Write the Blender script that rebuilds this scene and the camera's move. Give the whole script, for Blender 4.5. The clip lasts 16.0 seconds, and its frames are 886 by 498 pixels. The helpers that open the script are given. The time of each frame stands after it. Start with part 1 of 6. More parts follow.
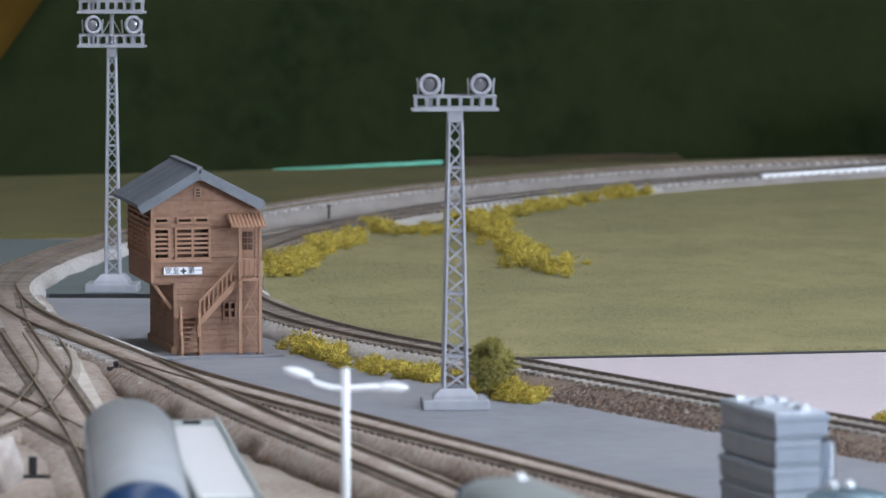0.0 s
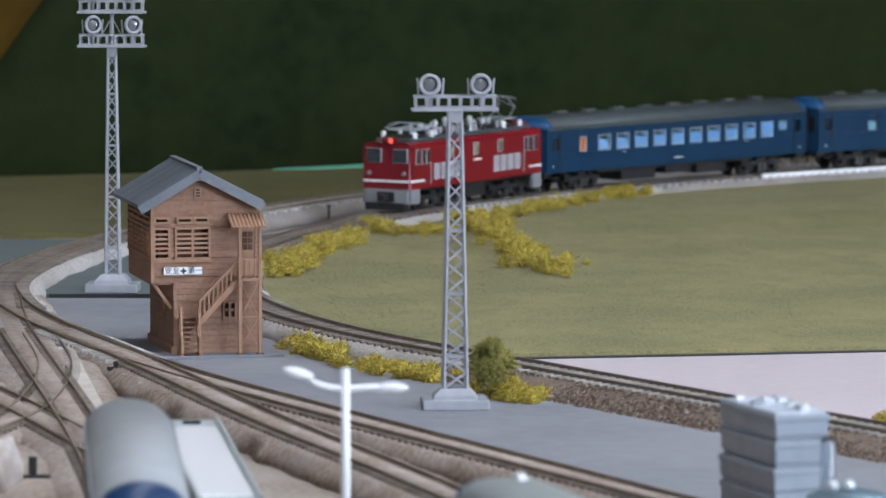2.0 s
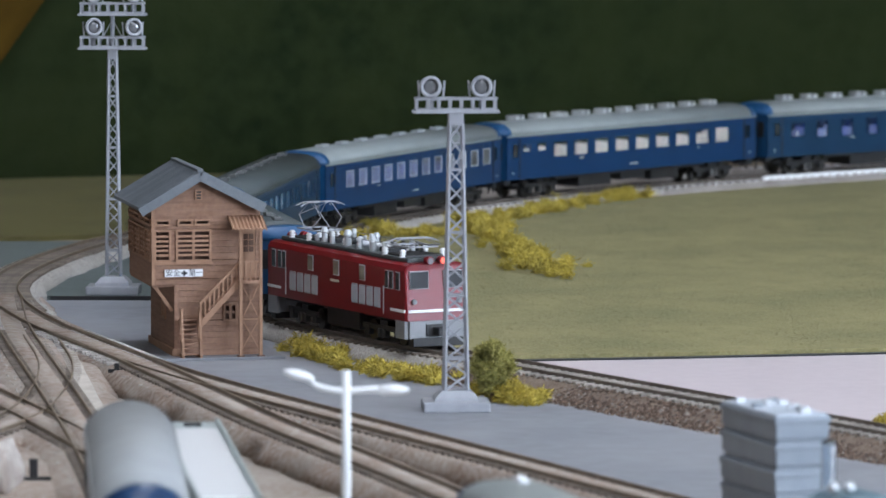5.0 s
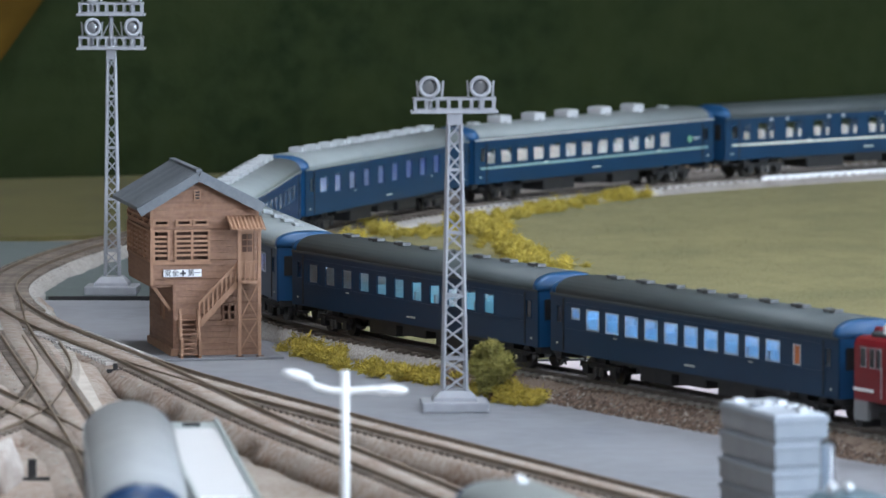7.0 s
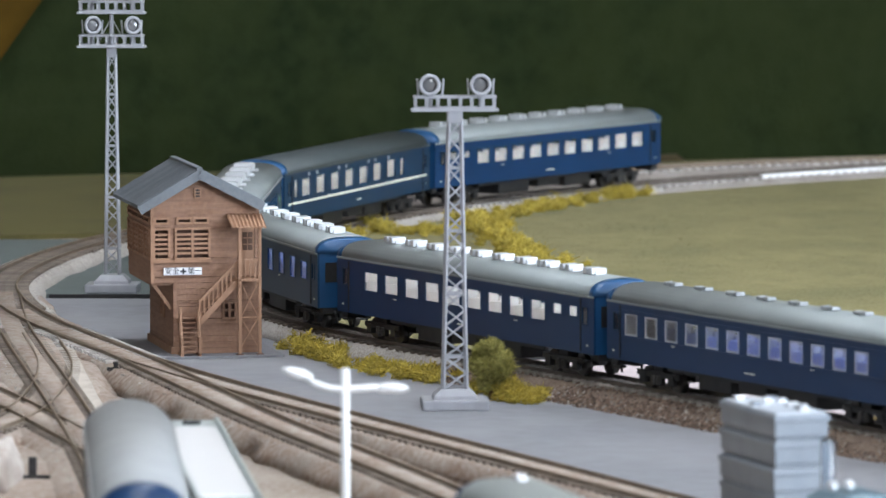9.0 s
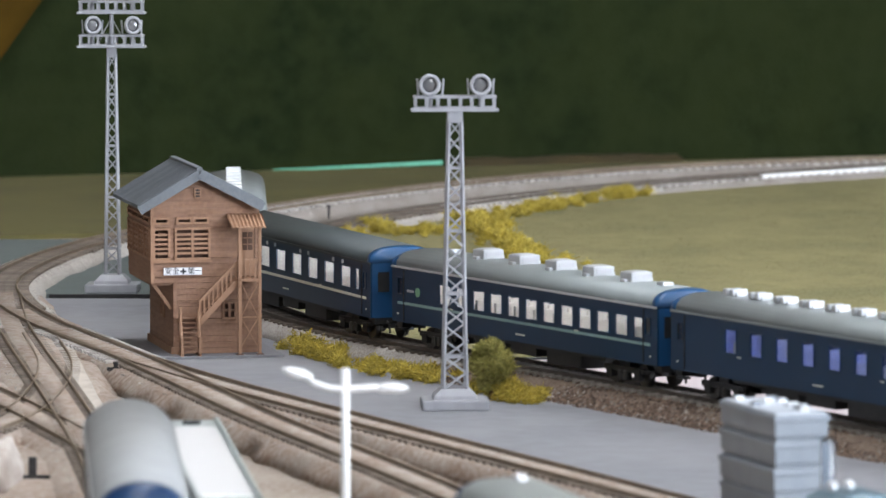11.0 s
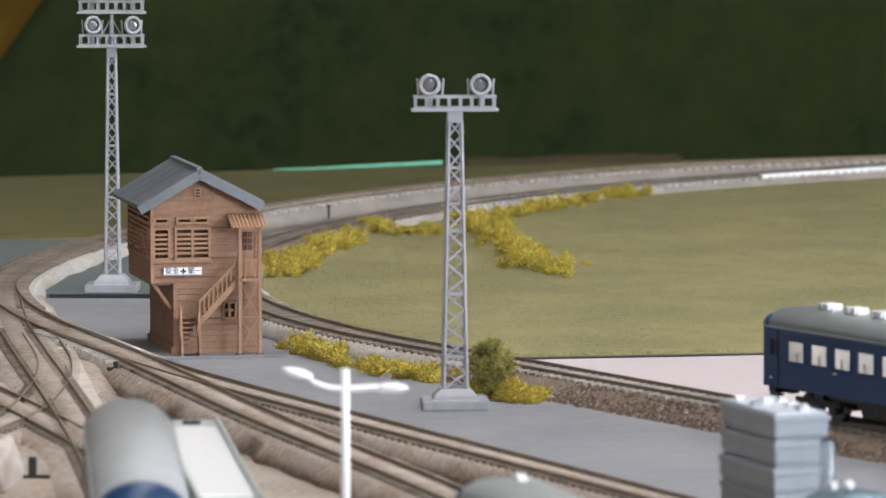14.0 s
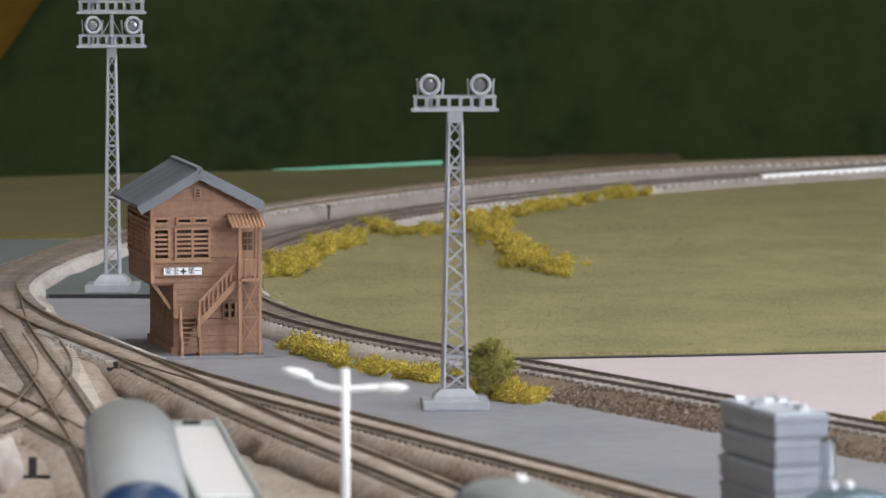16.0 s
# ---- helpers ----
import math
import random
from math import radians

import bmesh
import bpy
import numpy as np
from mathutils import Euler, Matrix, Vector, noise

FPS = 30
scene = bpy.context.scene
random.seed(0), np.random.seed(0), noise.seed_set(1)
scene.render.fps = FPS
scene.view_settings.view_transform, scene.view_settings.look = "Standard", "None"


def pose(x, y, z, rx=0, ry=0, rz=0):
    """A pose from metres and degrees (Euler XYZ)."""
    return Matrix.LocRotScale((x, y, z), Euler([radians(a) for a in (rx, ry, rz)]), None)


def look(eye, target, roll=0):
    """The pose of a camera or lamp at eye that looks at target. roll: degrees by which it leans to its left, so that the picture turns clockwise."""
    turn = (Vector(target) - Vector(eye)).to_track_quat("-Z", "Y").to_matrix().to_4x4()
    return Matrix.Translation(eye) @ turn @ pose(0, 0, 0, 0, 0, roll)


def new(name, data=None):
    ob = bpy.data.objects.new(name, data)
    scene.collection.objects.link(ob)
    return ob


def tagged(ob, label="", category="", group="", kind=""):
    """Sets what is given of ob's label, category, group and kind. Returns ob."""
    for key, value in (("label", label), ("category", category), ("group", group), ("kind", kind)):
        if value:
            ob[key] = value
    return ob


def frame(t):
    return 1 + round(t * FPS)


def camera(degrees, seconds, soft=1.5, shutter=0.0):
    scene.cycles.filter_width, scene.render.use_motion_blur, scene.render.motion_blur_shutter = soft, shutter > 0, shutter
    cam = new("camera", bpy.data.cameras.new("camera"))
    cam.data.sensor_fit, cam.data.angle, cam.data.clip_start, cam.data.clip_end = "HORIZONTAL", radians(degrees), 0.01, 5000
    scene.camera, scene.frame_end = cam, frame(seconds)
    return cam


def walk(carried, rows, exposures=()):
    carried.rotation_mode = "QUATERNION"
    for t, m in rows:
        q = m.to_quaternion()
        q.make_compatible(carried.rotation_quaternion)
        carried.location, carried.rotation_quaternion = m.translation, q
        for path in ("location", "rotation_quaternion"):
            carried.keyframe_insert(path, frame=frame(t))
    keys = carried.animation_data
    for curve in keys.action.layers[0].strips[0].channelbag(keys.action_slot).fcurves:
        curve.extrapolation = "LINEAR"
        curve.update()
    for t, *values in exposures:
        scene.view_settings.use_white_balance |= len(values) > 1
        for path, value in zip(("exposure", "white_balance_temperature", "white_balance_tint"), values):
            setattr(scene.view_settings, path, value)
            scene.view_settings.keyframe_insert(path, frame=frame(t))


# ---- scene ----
# ---- camera ----
cam = camera(7.412, 16.0, soft=1.5)
cam.data.dof.use_dof = True
cam.data.dof.focus_distance = 3.55
cam.data.dof.aperture_fstop = 29.0
F_PX, PITCH, EYE_Z = 12105.0, 5.135, 0.35335


def aim(t, dx, dy):
    """The steady view with a slight shake, in thousandths of the view's 12105."""
    return (t, pose(0, 0, EYE_Z, 90 - PITCH + math.degrees(dy / F_PX), 0, math.degrees(dx / F_PX)))


SHAKE = [(0, 0.3, -0.7), (2.6, 0.3, -0.7), (3.0, 3, 1.8), (3.5, 1.7, 4.2), (4.0, 2.2, 2.2), (6.5, 0, 5.0), (7.0, -0.6, 3.4),
         (7.5, -0.8, 0.3), (8.0, -0.8, -0.8), (8.5, 0, 0), (11.5, 0, 0), (13.0, 0, -0.3), (13.5, -0.4, -1.2), (14.0, 0, -0.2),
         (16.0, 0, 0)]
walk(cam, [aim(*row) for row in SHAKE],
     exposures=[(0, 0.12, 5700, 12), (3.5, 0.10, 5700, 12), (6.5, 0.20, 5650, 9), (7.5, 0.46, 5700, 9), (9.0, 0.46, 5950, 10), (12.5, 0.47, 6250, 12), (13.5, 0.46, 6350, 12), (14.5, 0.23, 6450, 13), (16.0, 0.15, 6450, 13)])

# ---- light: a closed room with ceiling lamps ----
world = bpy.data.worlds.new("room_air")
scene.world = world
world.use_nodes = True
world.node_tree.nodes["Background"].inputs[0].default_value = (0.9, 0.95, 1.0, 1)
world.node_tree.nodes["Background"].inputs[1].default_value = 0.05

ROOM = (-2.6, 3.9, -1.9, 6.6)       # x0, x1, y0, y1
FLOOR_Z, CEIL_Z = -0.93, 1.75


def area_lamp(name, at, target, sx, sy, watts, colour):
    data = bpy.data.lights.new(name, "AREA")
    data.shape, data.size, data.size_y, data.energy, data.color = "RECTANGLE", sx, sy, watts, colour
    ob = new(name, data)
    ob.matrix_world = look(at, target)
    return ob


LAMPS = [(0.0, 1.0), (1.6, 1.0), (0.0, 3.2), (1.6, 3.2)]
for lx, ly in LAMPS:
    area_lamp("ceiling_lamp_light", (lx, ly, CEIL_Z - 0.075), (lx, ly + 0.0001, 0), 0.25, 1.2, 8.5, (0.97, 0.985, 1.0))
# daylight through the window on the east wall
WINDOW = (-1.1, 2.5, 0.15, 1.55)     # y0, y1, z0, z1
area_lamp("window_daylight", (ROOM[1] - 0.02, 0.7, 0.85), (0, 2.6, 0.3), 3.5, 1.35, 210, (0.86, 0.93, 1.0))


# ---- materials ----
def mat(name, colour, rough=0.6, metal=0.0, grain=None, spots=None, bump=None, vary=0.0, island=0.0, coat=0.0, spec=0.5, mottle=None):
    """Colour with two or three scales of variation. grain, spots, mottle: (scale, other colour, amount); bump: (scale, strength)."""
    m = bpy.data.materials.new(name)
    m.use_nodes = True
    nt = m.node_tree
    b = nt.nodes["Principled BSDF"]
    b.inputs["Roughness"].default_value, b.inputs["Metallic"].default_value = rough, metal
    b.inputs["Coat Weight"].default_value, b.inputs["Specular IOR Level"].default_value = coat, spec
    tc = nt.nodes.new("ShaderNodeTexCoord")
    rgb = nt.nodes.new("ShaderNodeRGB")
    rgb.outputs[0].default_value = (*colour, 1)
    out = rgb.outputs[0]
    for k, g in enumerate((grain, mottle, spots)):
        if not g:
            continue
        n = nt.nodes.new("ShaderNodeTexNoise")
        n.inputs["Scale"].default_value, n.inputs["Detail"].default_value = g[0], 5
        if len(g) > 3:
            mp = nt.nodes.new("ShaderNodeMapping")
            mp.inputs["Scale"].default_value = g[3]
            nt.links.new(tc.outputs["Object"], mp.inputs[0])
            nt.links.new(mp.outputs[0], n.inputs["Vector"])
        else:
            nt.links.new(tc.outputs["Object"], n.inputs["Vector"])
        r = nt.nodes.new("ShaderNodeValToRGB")
        r.color_ramp.elements[0].position, r.color_ramp.elements[1].position = 0.38, 0.66
        r.color_ramp.elements[0].color, r.color_ramp.elements[1].color = (0, 0, 0, 1), (g[2], g[2], g[2], 1)
        nt.links.new(n.outputs["Fac"], r.inputs[0])
        mix = nt.nodes.new("ShaderNodeMix")
        mix.data_type = "RGBA"
        nt.links.new(r.outputs[0], mix.inputs["Factor"])
        nt.links.new(out, mix.inputs["A"])
        mix.inputs["B"].default_value = (*g[1], 1)
        out = mix.outputs["Result"]
    if vary or island:
        info = nt.nodes.new("ShaderNodeNewGeometry" if island else "ShaderNodeObjectInfo")
        mr = nt.nodes.new("ShaderNodeMapRange")
        a = island or vary
        mr.inputs["To Min"].default_value, mr.inputs["To Max"].default_value = 1 - a, 1 + a
        nt.links.new(info.outputs["Random Per Island" if island else "Random"], mr.inputs["Value"])
        hs = nt.nodes.new("ShaderNodeHueSaturation")
        nt.links.new(mr.outputs[0], hs.inputs["Value"])
        nt.links.new(out, hs.inputs["Color"])
        out = hs.outputs[0]
    nt.links.new(out, b.inputs["Base Color"])
    if bump:
        n = nt.nodes.new("ShaderNodeTexNoise")
        n.inputs["Scale"].default_value, n.inputs["Detail"].default_value = bump[0], 4
        nt.links.new(tc.outputs["Object"], n.inputs["Vector"])
        bp = nt.nodes.new("ShaderNodeBump")
        bp.inputs["Strength"].default_value, bp.inputs["Distance"].default_value = bump[1], 0.5 / bump[0]
        nt.links.new(n.outputs["Fac"], bp.inputs["Height"])
        nt.links.new(bp.outputs[0], b.inputs["Normal"])
    return m


M = {
    "backdrop": mat("green_painted_board", (0.0160, 0.0220, 0.0069), 0.9, mottle=(26, (0.0228, 0.0296, 0.0096), 0.6), grain=(9, (0.0068, 0.0125, 0.0046), 0.95, (1, 1, 0.7)), spots=(75, (0.0225, 0.030, 0.0115), 0.55), bump=(300, 0.25), spec=0.06),
    "curtain": mat("ochre_cloth", (0.072, 0.040, 0.0045), 0.9, grain=(30, (0.036, 0.019, 0.0025), 0.6), bump=(700, 0.4), spec=0.08),
    "plaster": mat("cream_plaster", (0.42, 0.41, 0.39), 0.8, grain=(6, (0.36, 0.35, 0.33), 0.5), bump=(200, 0.1)),
    "ceiling": mat("white_ceiling_board", (0.8, 0.8, 0.78), 0.85, grain=(5, (0.7, 0.7, 0.68), 0.4)),
    "lino": mat("brown_lino", (0.25, 0.2, 0.15), 0.5, grain=(12, (0.18, 0.14, 0.1), 0.6)),
    "table": mat("earth_painted_board", (0.31, 0.26, 0.215), 0.85, grain=(28, (0.21, 0.155, 0.115), 0.7), spots=(260, (0.42, 0.375, 0.33), 0.6), bump=(700, 0.5)),
    "earth": mat("pale_brown_track_earth", (0.325, 0.270, 0.224), 0.9, grain=(17, (0.185, 0.112, 0.075), 0.9), mottle=(60, (0.23, 0.150, 0.105), 0.55), spots=(300, (0.45, 0.405, 0.36), 0.65), bump=(1100, 0.7)),
    "greyboard": mat("slate_grey_card", (0.235, 0.235, 0.25), 0.7, grain=(14, (0.16, 0.165, 0.185), 0.6), spots=(90, (0.27, 0.28, 0.3), 0.4), bump=(900, 0.15)),
    "teal": mat("blue_green_card", (0.125, 0.15, 0.148), 0.7, grain=(25, (0.095, 0.115, 0.113), 0.6), spots=(300, (0.175, 0.2, 0.198), 0.3), bump=(900, 0.2)),
    "pink": mat("pale_pink_card", (0.50, 0.435, 0.445), 0.8, grain=(8, (0.45, 0.39, 0.40), 0.5), spots=(120, (0.54, 0.475, 0.48), 0.4), bump=(600, 0.05)),
    "grass": mat("olive_grass_mat", (0.246, 0.213, 0.088), 0.95, mottle=(70, (0.150, 0.138, 0.054), 0.6, (1, 0.5, 1)), grain=(9, (0.138, 0.130, 0.050), 0.9), spots=(600, (0.32, 0.29, 0.15), 0.6), bump=(1600, 0.5)),
    "grass2": mat("dull_green_grass_mat", (0.105, 0.094, 0.028), 0.95, grain=(14, (0.07, 0.066, 0.024), 0.7), spots=(700, (0.16, 0.144, 0.056), 0.5), bump=(1600, 1.0)),
    "fibre": mat("olive_straw_fibre", (0.345, 0.302, 0.150), 0.9, mottle=(70, (0.160, 0.148, 0.060), 0.6, (1, 0.5, 1)), grain=(9, (0.175, 0.165, 0.070), 0.9), island=0.15),
    "ballast": mat("pale_grey_ballast", (0.36, 0.335, 0.305), 0.9, grain=(60, (0.24, 0.205, 0.17), 0.6), spots=(900, (0.58, 0.55, 0.51), 0.7), bump=(1500, 1.0)),
    "ballast2": mat("brown_ballast", (0.15, 0.105, 0.075), 0.9, grain=(60, (0.085, 0.052, 0.036), 0.7), spots=(900, (0.27, 0.215, 0.17), 0.6), bump=(1500, 1.0)),
    "rail": mat("dull_rail_brass", (0.20, 0.17, 0.145), 0.45, 0.5, grain=(80, (0.11, 0.09, 0.07), 0.5)),
    "rail_dark": mat("brown_rusty_rail", (0.235, 0.185, 0.135), 0.5, 0.25, grain=(80, (0.14, 0.105, 0.076), 0.6)),
    "sleeper_dark": mat("dark_weathered_sleeper", (0.180, 0.148, 0.120), 0.8, grain=(400, (0.09, 0.07, 0.055), 0.6), vary=0.3, bump=(900, 0.4)),
    "sleeper": mat("pale_grey_sleeper", (0.33, 0.30, 0.265), 0.8, grain=(400, (0.20, 0.172, 0.145), 0.6), vary=0.25, bump=(900, 0.4)),
    # far sleepers, paler than the near ones: their glints are put into the colour
    "sleeper_far": mat("glint_pale_sleeper_row", (0.50, 0.475, 0.45), 0.7, grain=(400, (0.36, 0.335, 0.31), 0.6), island=0.25, bump=(900, 0.4)),
    "wood": mat("brown_plank_walls", (0.255, 0.146, 0.097), 0.75, grain=(60, (0.15, 0.07, 0.035), 0.6, (1, 1, 9)), spots=(500, (0.33, 0.19, 0.11), 0.4), bump=(700, 0.25), vary=0.08),
    "wood2": mat("tan_wood_trim", (0.335, 0.192, 0.116), 0.7, grain=(150, (0.22, 0.115, 0.062), 0.5), bump=(900, 0.2)),
    "darkwood": mat("dark_brown_interior", (0.12, 0.062, 0.038), 0.8, grain=(80, (0.06, 0.034, 0.022), 0.6)),
    "slate": mat("grey_roof_sheet", (0.135, 0.15, 0.165), 0.6, grain=(60, (0.10, 0.11, 0.125), 0.6), spots=(500, (0.19, 0.2, 0.21), 0.3), bump=(900, 0.2), vary=0.1),
    "stonegrey": mat("grey_plinth_plastic", (0.20, 0.20, 0.215), 0.65, grain=(50, (0.15, 0.15, 0.165), 0.6), bump=(900, 0.2)),
    "steel": mat("light_grey_tower_plastic", (0.335, 0.34, 0.365), 0.5, grain=(120, (0.25, 0.255, 0.275), 0.5), bump=(600, 0.1)),
    "lampglass": mat("clear_lens", (0.20, 0.20, 0.21), 0.10, 0.4),
    "sign": mat("white_sign_paint", (0.85, 0.85, 0.87), 0.5, grain=(300, (0.75, 0.75, 0.78), 0.4)),
    "ink": mat("black_print", (0.02, 0.02, 0.025), 0.6),
    "blue": mat("blue_coach_paint", (0.0085, 0.034, 0.076), 0.34, grain=(40, (0.0068, 0.028, 0.063), 0.6), bump=(900, 0.03), spec=0.3),
    "navy": mat("navy_coach_paint", (0.0072, 0.034, 0.098), 0.32, grain=(40, (0.0058, 0.028, 0.082), 0.6), bump=(900, 0.03), spec=0.35),
    "red": mat("red_loco_paint", (0.180, 0.007, 0.012), 0.3, grain=(40, (0.145, 0.005, 0.009), 0.6), bump=(900, 0.03), spec=0.35),
    "roofgrey": mat("light_grey_coach_roof", (0.225, 0.250, 0.250), 0.5, grain=(60, (0.185, 0.205, 0.205), 0.5), bump=(700, 0.06)),
    "roofdark": mat("dark_grey_coach_roof", (0.055, 0.067, 0.069), 0.55, grain=(60, (0.044, 0.054, 0.056), 0.5), bump=(700, 0.06)),
    "under": mat("black_underframe", (0.012, 0.012, 0.013), 0.55, grain=(200, (0.03, 0.028, 0.027), 0.5)),
    "wheel": mat("blackened_wheel_steel", (0.10, 0.095, 0.09), 0.4, 0.9, grain=(200, (0.05, 0.045, 0.04), 0.5)),
    "cream": mat("cream_band_paint", (0.70, 0.71, 0.60), 0.5, grain=(200, (0.62, 0.63, 0.53), 0.4)),
    "silver": mat("bright_silver_plastic", (0.62, 0.64, 0.66), 0.3, 0.5, grain=(200, (0.5, 0.52, 0.54), 0.4)),
    "white": mat("white_paint", (0.82, 0.82, 0.82), 0.45, grain=(60, (0.74, 0.74, 0.75), 0.4)),
    "gloss": mat("glossy_white_panel", (0.86, 0.86, 0.86), 0.25, grain=(60, (0.82, 0.82, 0.82), 0.3)),
    "seat": mat("pale_interior_plastic", (0.62, 0.60, 0.55), 0.6, grain=(80, (0.45, 0.44, 0.42), 0.5)),
    "yellow": mat("yellow_foam_foliage", (0.47, 0.36, 0.042), 0.95, grain=(120, (0.25, 0.205, 0.03), 0.75), spots=(600, (0.55, 0.455, 0.11), 0.5), island=0.35, bump=(900, 0.8)),
    "olive": mat("olive_foam_foliage", (0.32, 0.29, 0.075), 0.95, grain=(200, (0.19, 0.18, 0.045), 0.7), spots=(700, (0.45, 0.41, 0.14), 0.5), island=0.35, bump=(900, 0.8)),
    "ballastg": mat("dull_grey_brown_ballast", (0.275, 0.245, 0.222), 0.9, grain=(50, (0.16, 0.13, 0.11), 0.6), spots=(900, (0.34, 0.31, 0.28), 0.6), bump=(1500, 1.0)),
    "stone_brown": mat("brown_broken_stone", (0.132, 0.090, 0.064), 0.9, grain=(300, (0.085, 0.055, 0.04), 0.6), island=0.6),
    "stone_pale": mat("pale_broken_stone", (0.44, 0.41, 0.37), 0.9, grain=(300, (0.3, 0.27, 0.24), 0.6), island=0.4),
    "stone_grey": mat("grey_brown_broken_stone", (0.27, 0.24, 0.215), 0.9, grain=(300, (0.18, 0.155, 0.135), 0.6), island=0.4),
    "card": mat("weathered_card", (0.55, 0.50, 0.44), 0.85, grain=(120, (0.38, 0.33, 0.27), 0.7), bump=(800, 0.4)),
    "paleteal": mat("grey_green_roof_paint", (0.33, 0.36, 0.35), 0.6, grain=(40, (0.27, 0.3, 0.29), 0.5), bump=(600, 0.1)),
    "crate": mat("grey_blue_crate_plastic", (0.235, 0.262, 0.295), 0.4, grain=(60, (0.18, 0.2, 0.232), 0.6), bump=(500, 0.1)),
    "skyblue": mat("pale_blue_vehicle_paint", (0.19, 0.27, 0.32), 0.3, grain=(60, (0.15, 0.22, 0.27), 0.5), coat=0.3),
    "orange": mat("orange_blind", (0.50, 0.16, 0.05), 0.7, grain=(200, (0.4, 0.12, 0.04), 0.5)),
    "louvre": mat("grey_louvre_paint", (0.44, 0.44, 0.46), 0.5, grain=(300, (0.38, 0.38, 0.40), 0.4)),
    "apron": mat("grey_apron_paint", (0.24, 0.245, 0.255), 0.5, grain=(200, (0.19, 0.195, 0.2), 0.5)),
    # coach-end blue, raised above the sides': the light falling there is in this colour
    "gangway": mat("light_lifted_blue_end_paint", (0.012, 0.066, 0.17), 0.4, grain=(80, (0.010, 0.054, 0.14), 0.5)),
    "plasterlump": mat("white_plaster_lump", (0.46, 0.42, 0.38), 0.9, grain=(80, (0.3, 0.24, 0.2), 0.7), bump=(400, 0.6)),
    "bandteal": mat("pale_teal_band_paint", (0.25, 0.38, 0.36), 0.5, grain=(200, (0.2, 0.31, 0.3), 0.4)),
    "acgrey": mat("pale_grey_air_unit", (0.46, 0.47, 0.48), 0.5, grain=(120, (0.38, 0.39, 0.40), 0.5)),
    "leafmark": mat("green_mark_paint", (0.16, 0.34, 0.20), 0.5, grain=(300, (0.13, 0.28, 0.16), 0.4)),
    "creampane": mat("cream_lit_cab_glass", (0.34, 0.31, 0.24), 0.12, grain=(90, (0.09, 0.085, 0.07), 0.8)),
    "cratetop": mat("pale_crate_lid", (0.52, 0.56, 0.62), 0.35, grain=(90, (0.40, 0.44, 0.5), 0.6)),
    "vangrey": mat("parked_van_grey_paint", (0.15, 0.155, 0.16), 0.5, grain=(200, (0.11, 0.115, 0.12), 0.5)),
    "mint": mat("mint_green_tape", (0.10, 0.42, 0.26), 0.5, grain=(40, (0.08, 0.34, 0.22), 0.5)),
    "brownboard": mat("brown_hill_board", (0.052, 0.036, 0.009), 0.85, grain=(25, (0.032, 0.024, 0.008), 0.7), bump=(500, 0.4)),
}


def glass_mat():
    m = bpy.data.materials.new("window_glass")
    m.use_nodes = True
    nt = m.node_tree
    b = nt.nodes["Principled BSDF"]
    b.inputs["Base Color"].default_value = (0.85, 0.9, 0.95, 1)
    b.inputs["Roughness"].default_value = 0.05
    b.inputs["Transmission Weight"].default_value = 1.0
    b.inputs["IOR"].default_value = 1.45
    return m


def glow_mat(name, colour, strength):
    m = bpy.data.materials.new(name)
    m.use_nodes = True
    b = m.node_tree.nodes["Principled BSDF"]
    b.inputs["Base Color"].default_value = (*colour, 1)
    b.inputs["Emission Color"].default_value = (*colour, 1)
    b.inputs["Emission Strength"].default_value = strength
    return m


M["glass"] = glass_mat()
M["daylight"] = glow_mat("daylight_behind_glass", (0.86, 0.93, 1.0), 4.0)
M["lit_warm"] = glow_mat("lit_coach_lamp_warm", (1.0, 0.91, 0.86), 3.8)
M["lit_blue"] = glow_mat("lit_coach_lamp_blue", (0.16, 0.48, 1.0), 5.5)
M["lit_teal"] = glow_mat("lit_coach_lamp_teal", (0.18, 0.60, 0.85), 3.4)
M["lit_red"] = glow_mat("lit_red_marker", (1.0, 0.12, 0.06), 0.9)
M["tube"] = glow_mat("lit_diffuser", (1.0, 0.97, 0.92), 6.0)


# ---- mesh helpers ----
def mesh_of(name, bm, material, smooth=False):
    me = bpy.data.meshes.new(name)
    if smooth:
        for f in bm.faces:
            f.smooth = True
    bm.to_mesh(me)
    bm.free()
    for k in (material if isinstance(material, (list, tuple)) else [material]):
        me.materials.append(M[k])
    return me


def part(name, bm, material, parent=None, label="", at=None, smooth=False):
    ob = new(name, mesh_of(name, bm, material, smooth))
    if parent is not None:
        ob.parent = parent
    if at is not None:
        ob.matrix_basis = at
    if label:
        ob["label"] = label
    return ob


def share(name, me, parent, at):
    ob = new(name, me)
    ob.parent = parent
    ob.matrix_basis = at
    return ob


def thing(name, at, label, category, group="", kind=""):
    ob = new(name)
    ob.empty_display_size = 0.01
    ob.matrix_basis = at
    return tagged(ob, label, category, group, kind)


def box(bm, x0, x1, y0, y1, z0, z1, bevel=0.0):
    vs = [bm.verts.new(p) for p in ((x0, y0, z0), (x1, y0, z0), (x1, y1, z0), (x0, y1, z0), (x0, y0, z1), (x1, y0, z1), (x1, y1, z1), (x0, y1, z1))]
    fs = [bm.faces.new([vs[i] for i in q]) for q in ((3, 2, 1, 0), (4, 5, 6, 7), (0, 1, 5, 4), (1, 2, 6, 5), (2, 3, 7, 6), (3, 0, 4, 7))]
    if bevel:
        es = list({e for f in fs for e in f.edges})
        bmesh.ops.bevel(bm, geom=es, offset=bevel, segments=2, affect="EDGES", profile=0.6)
    return bm


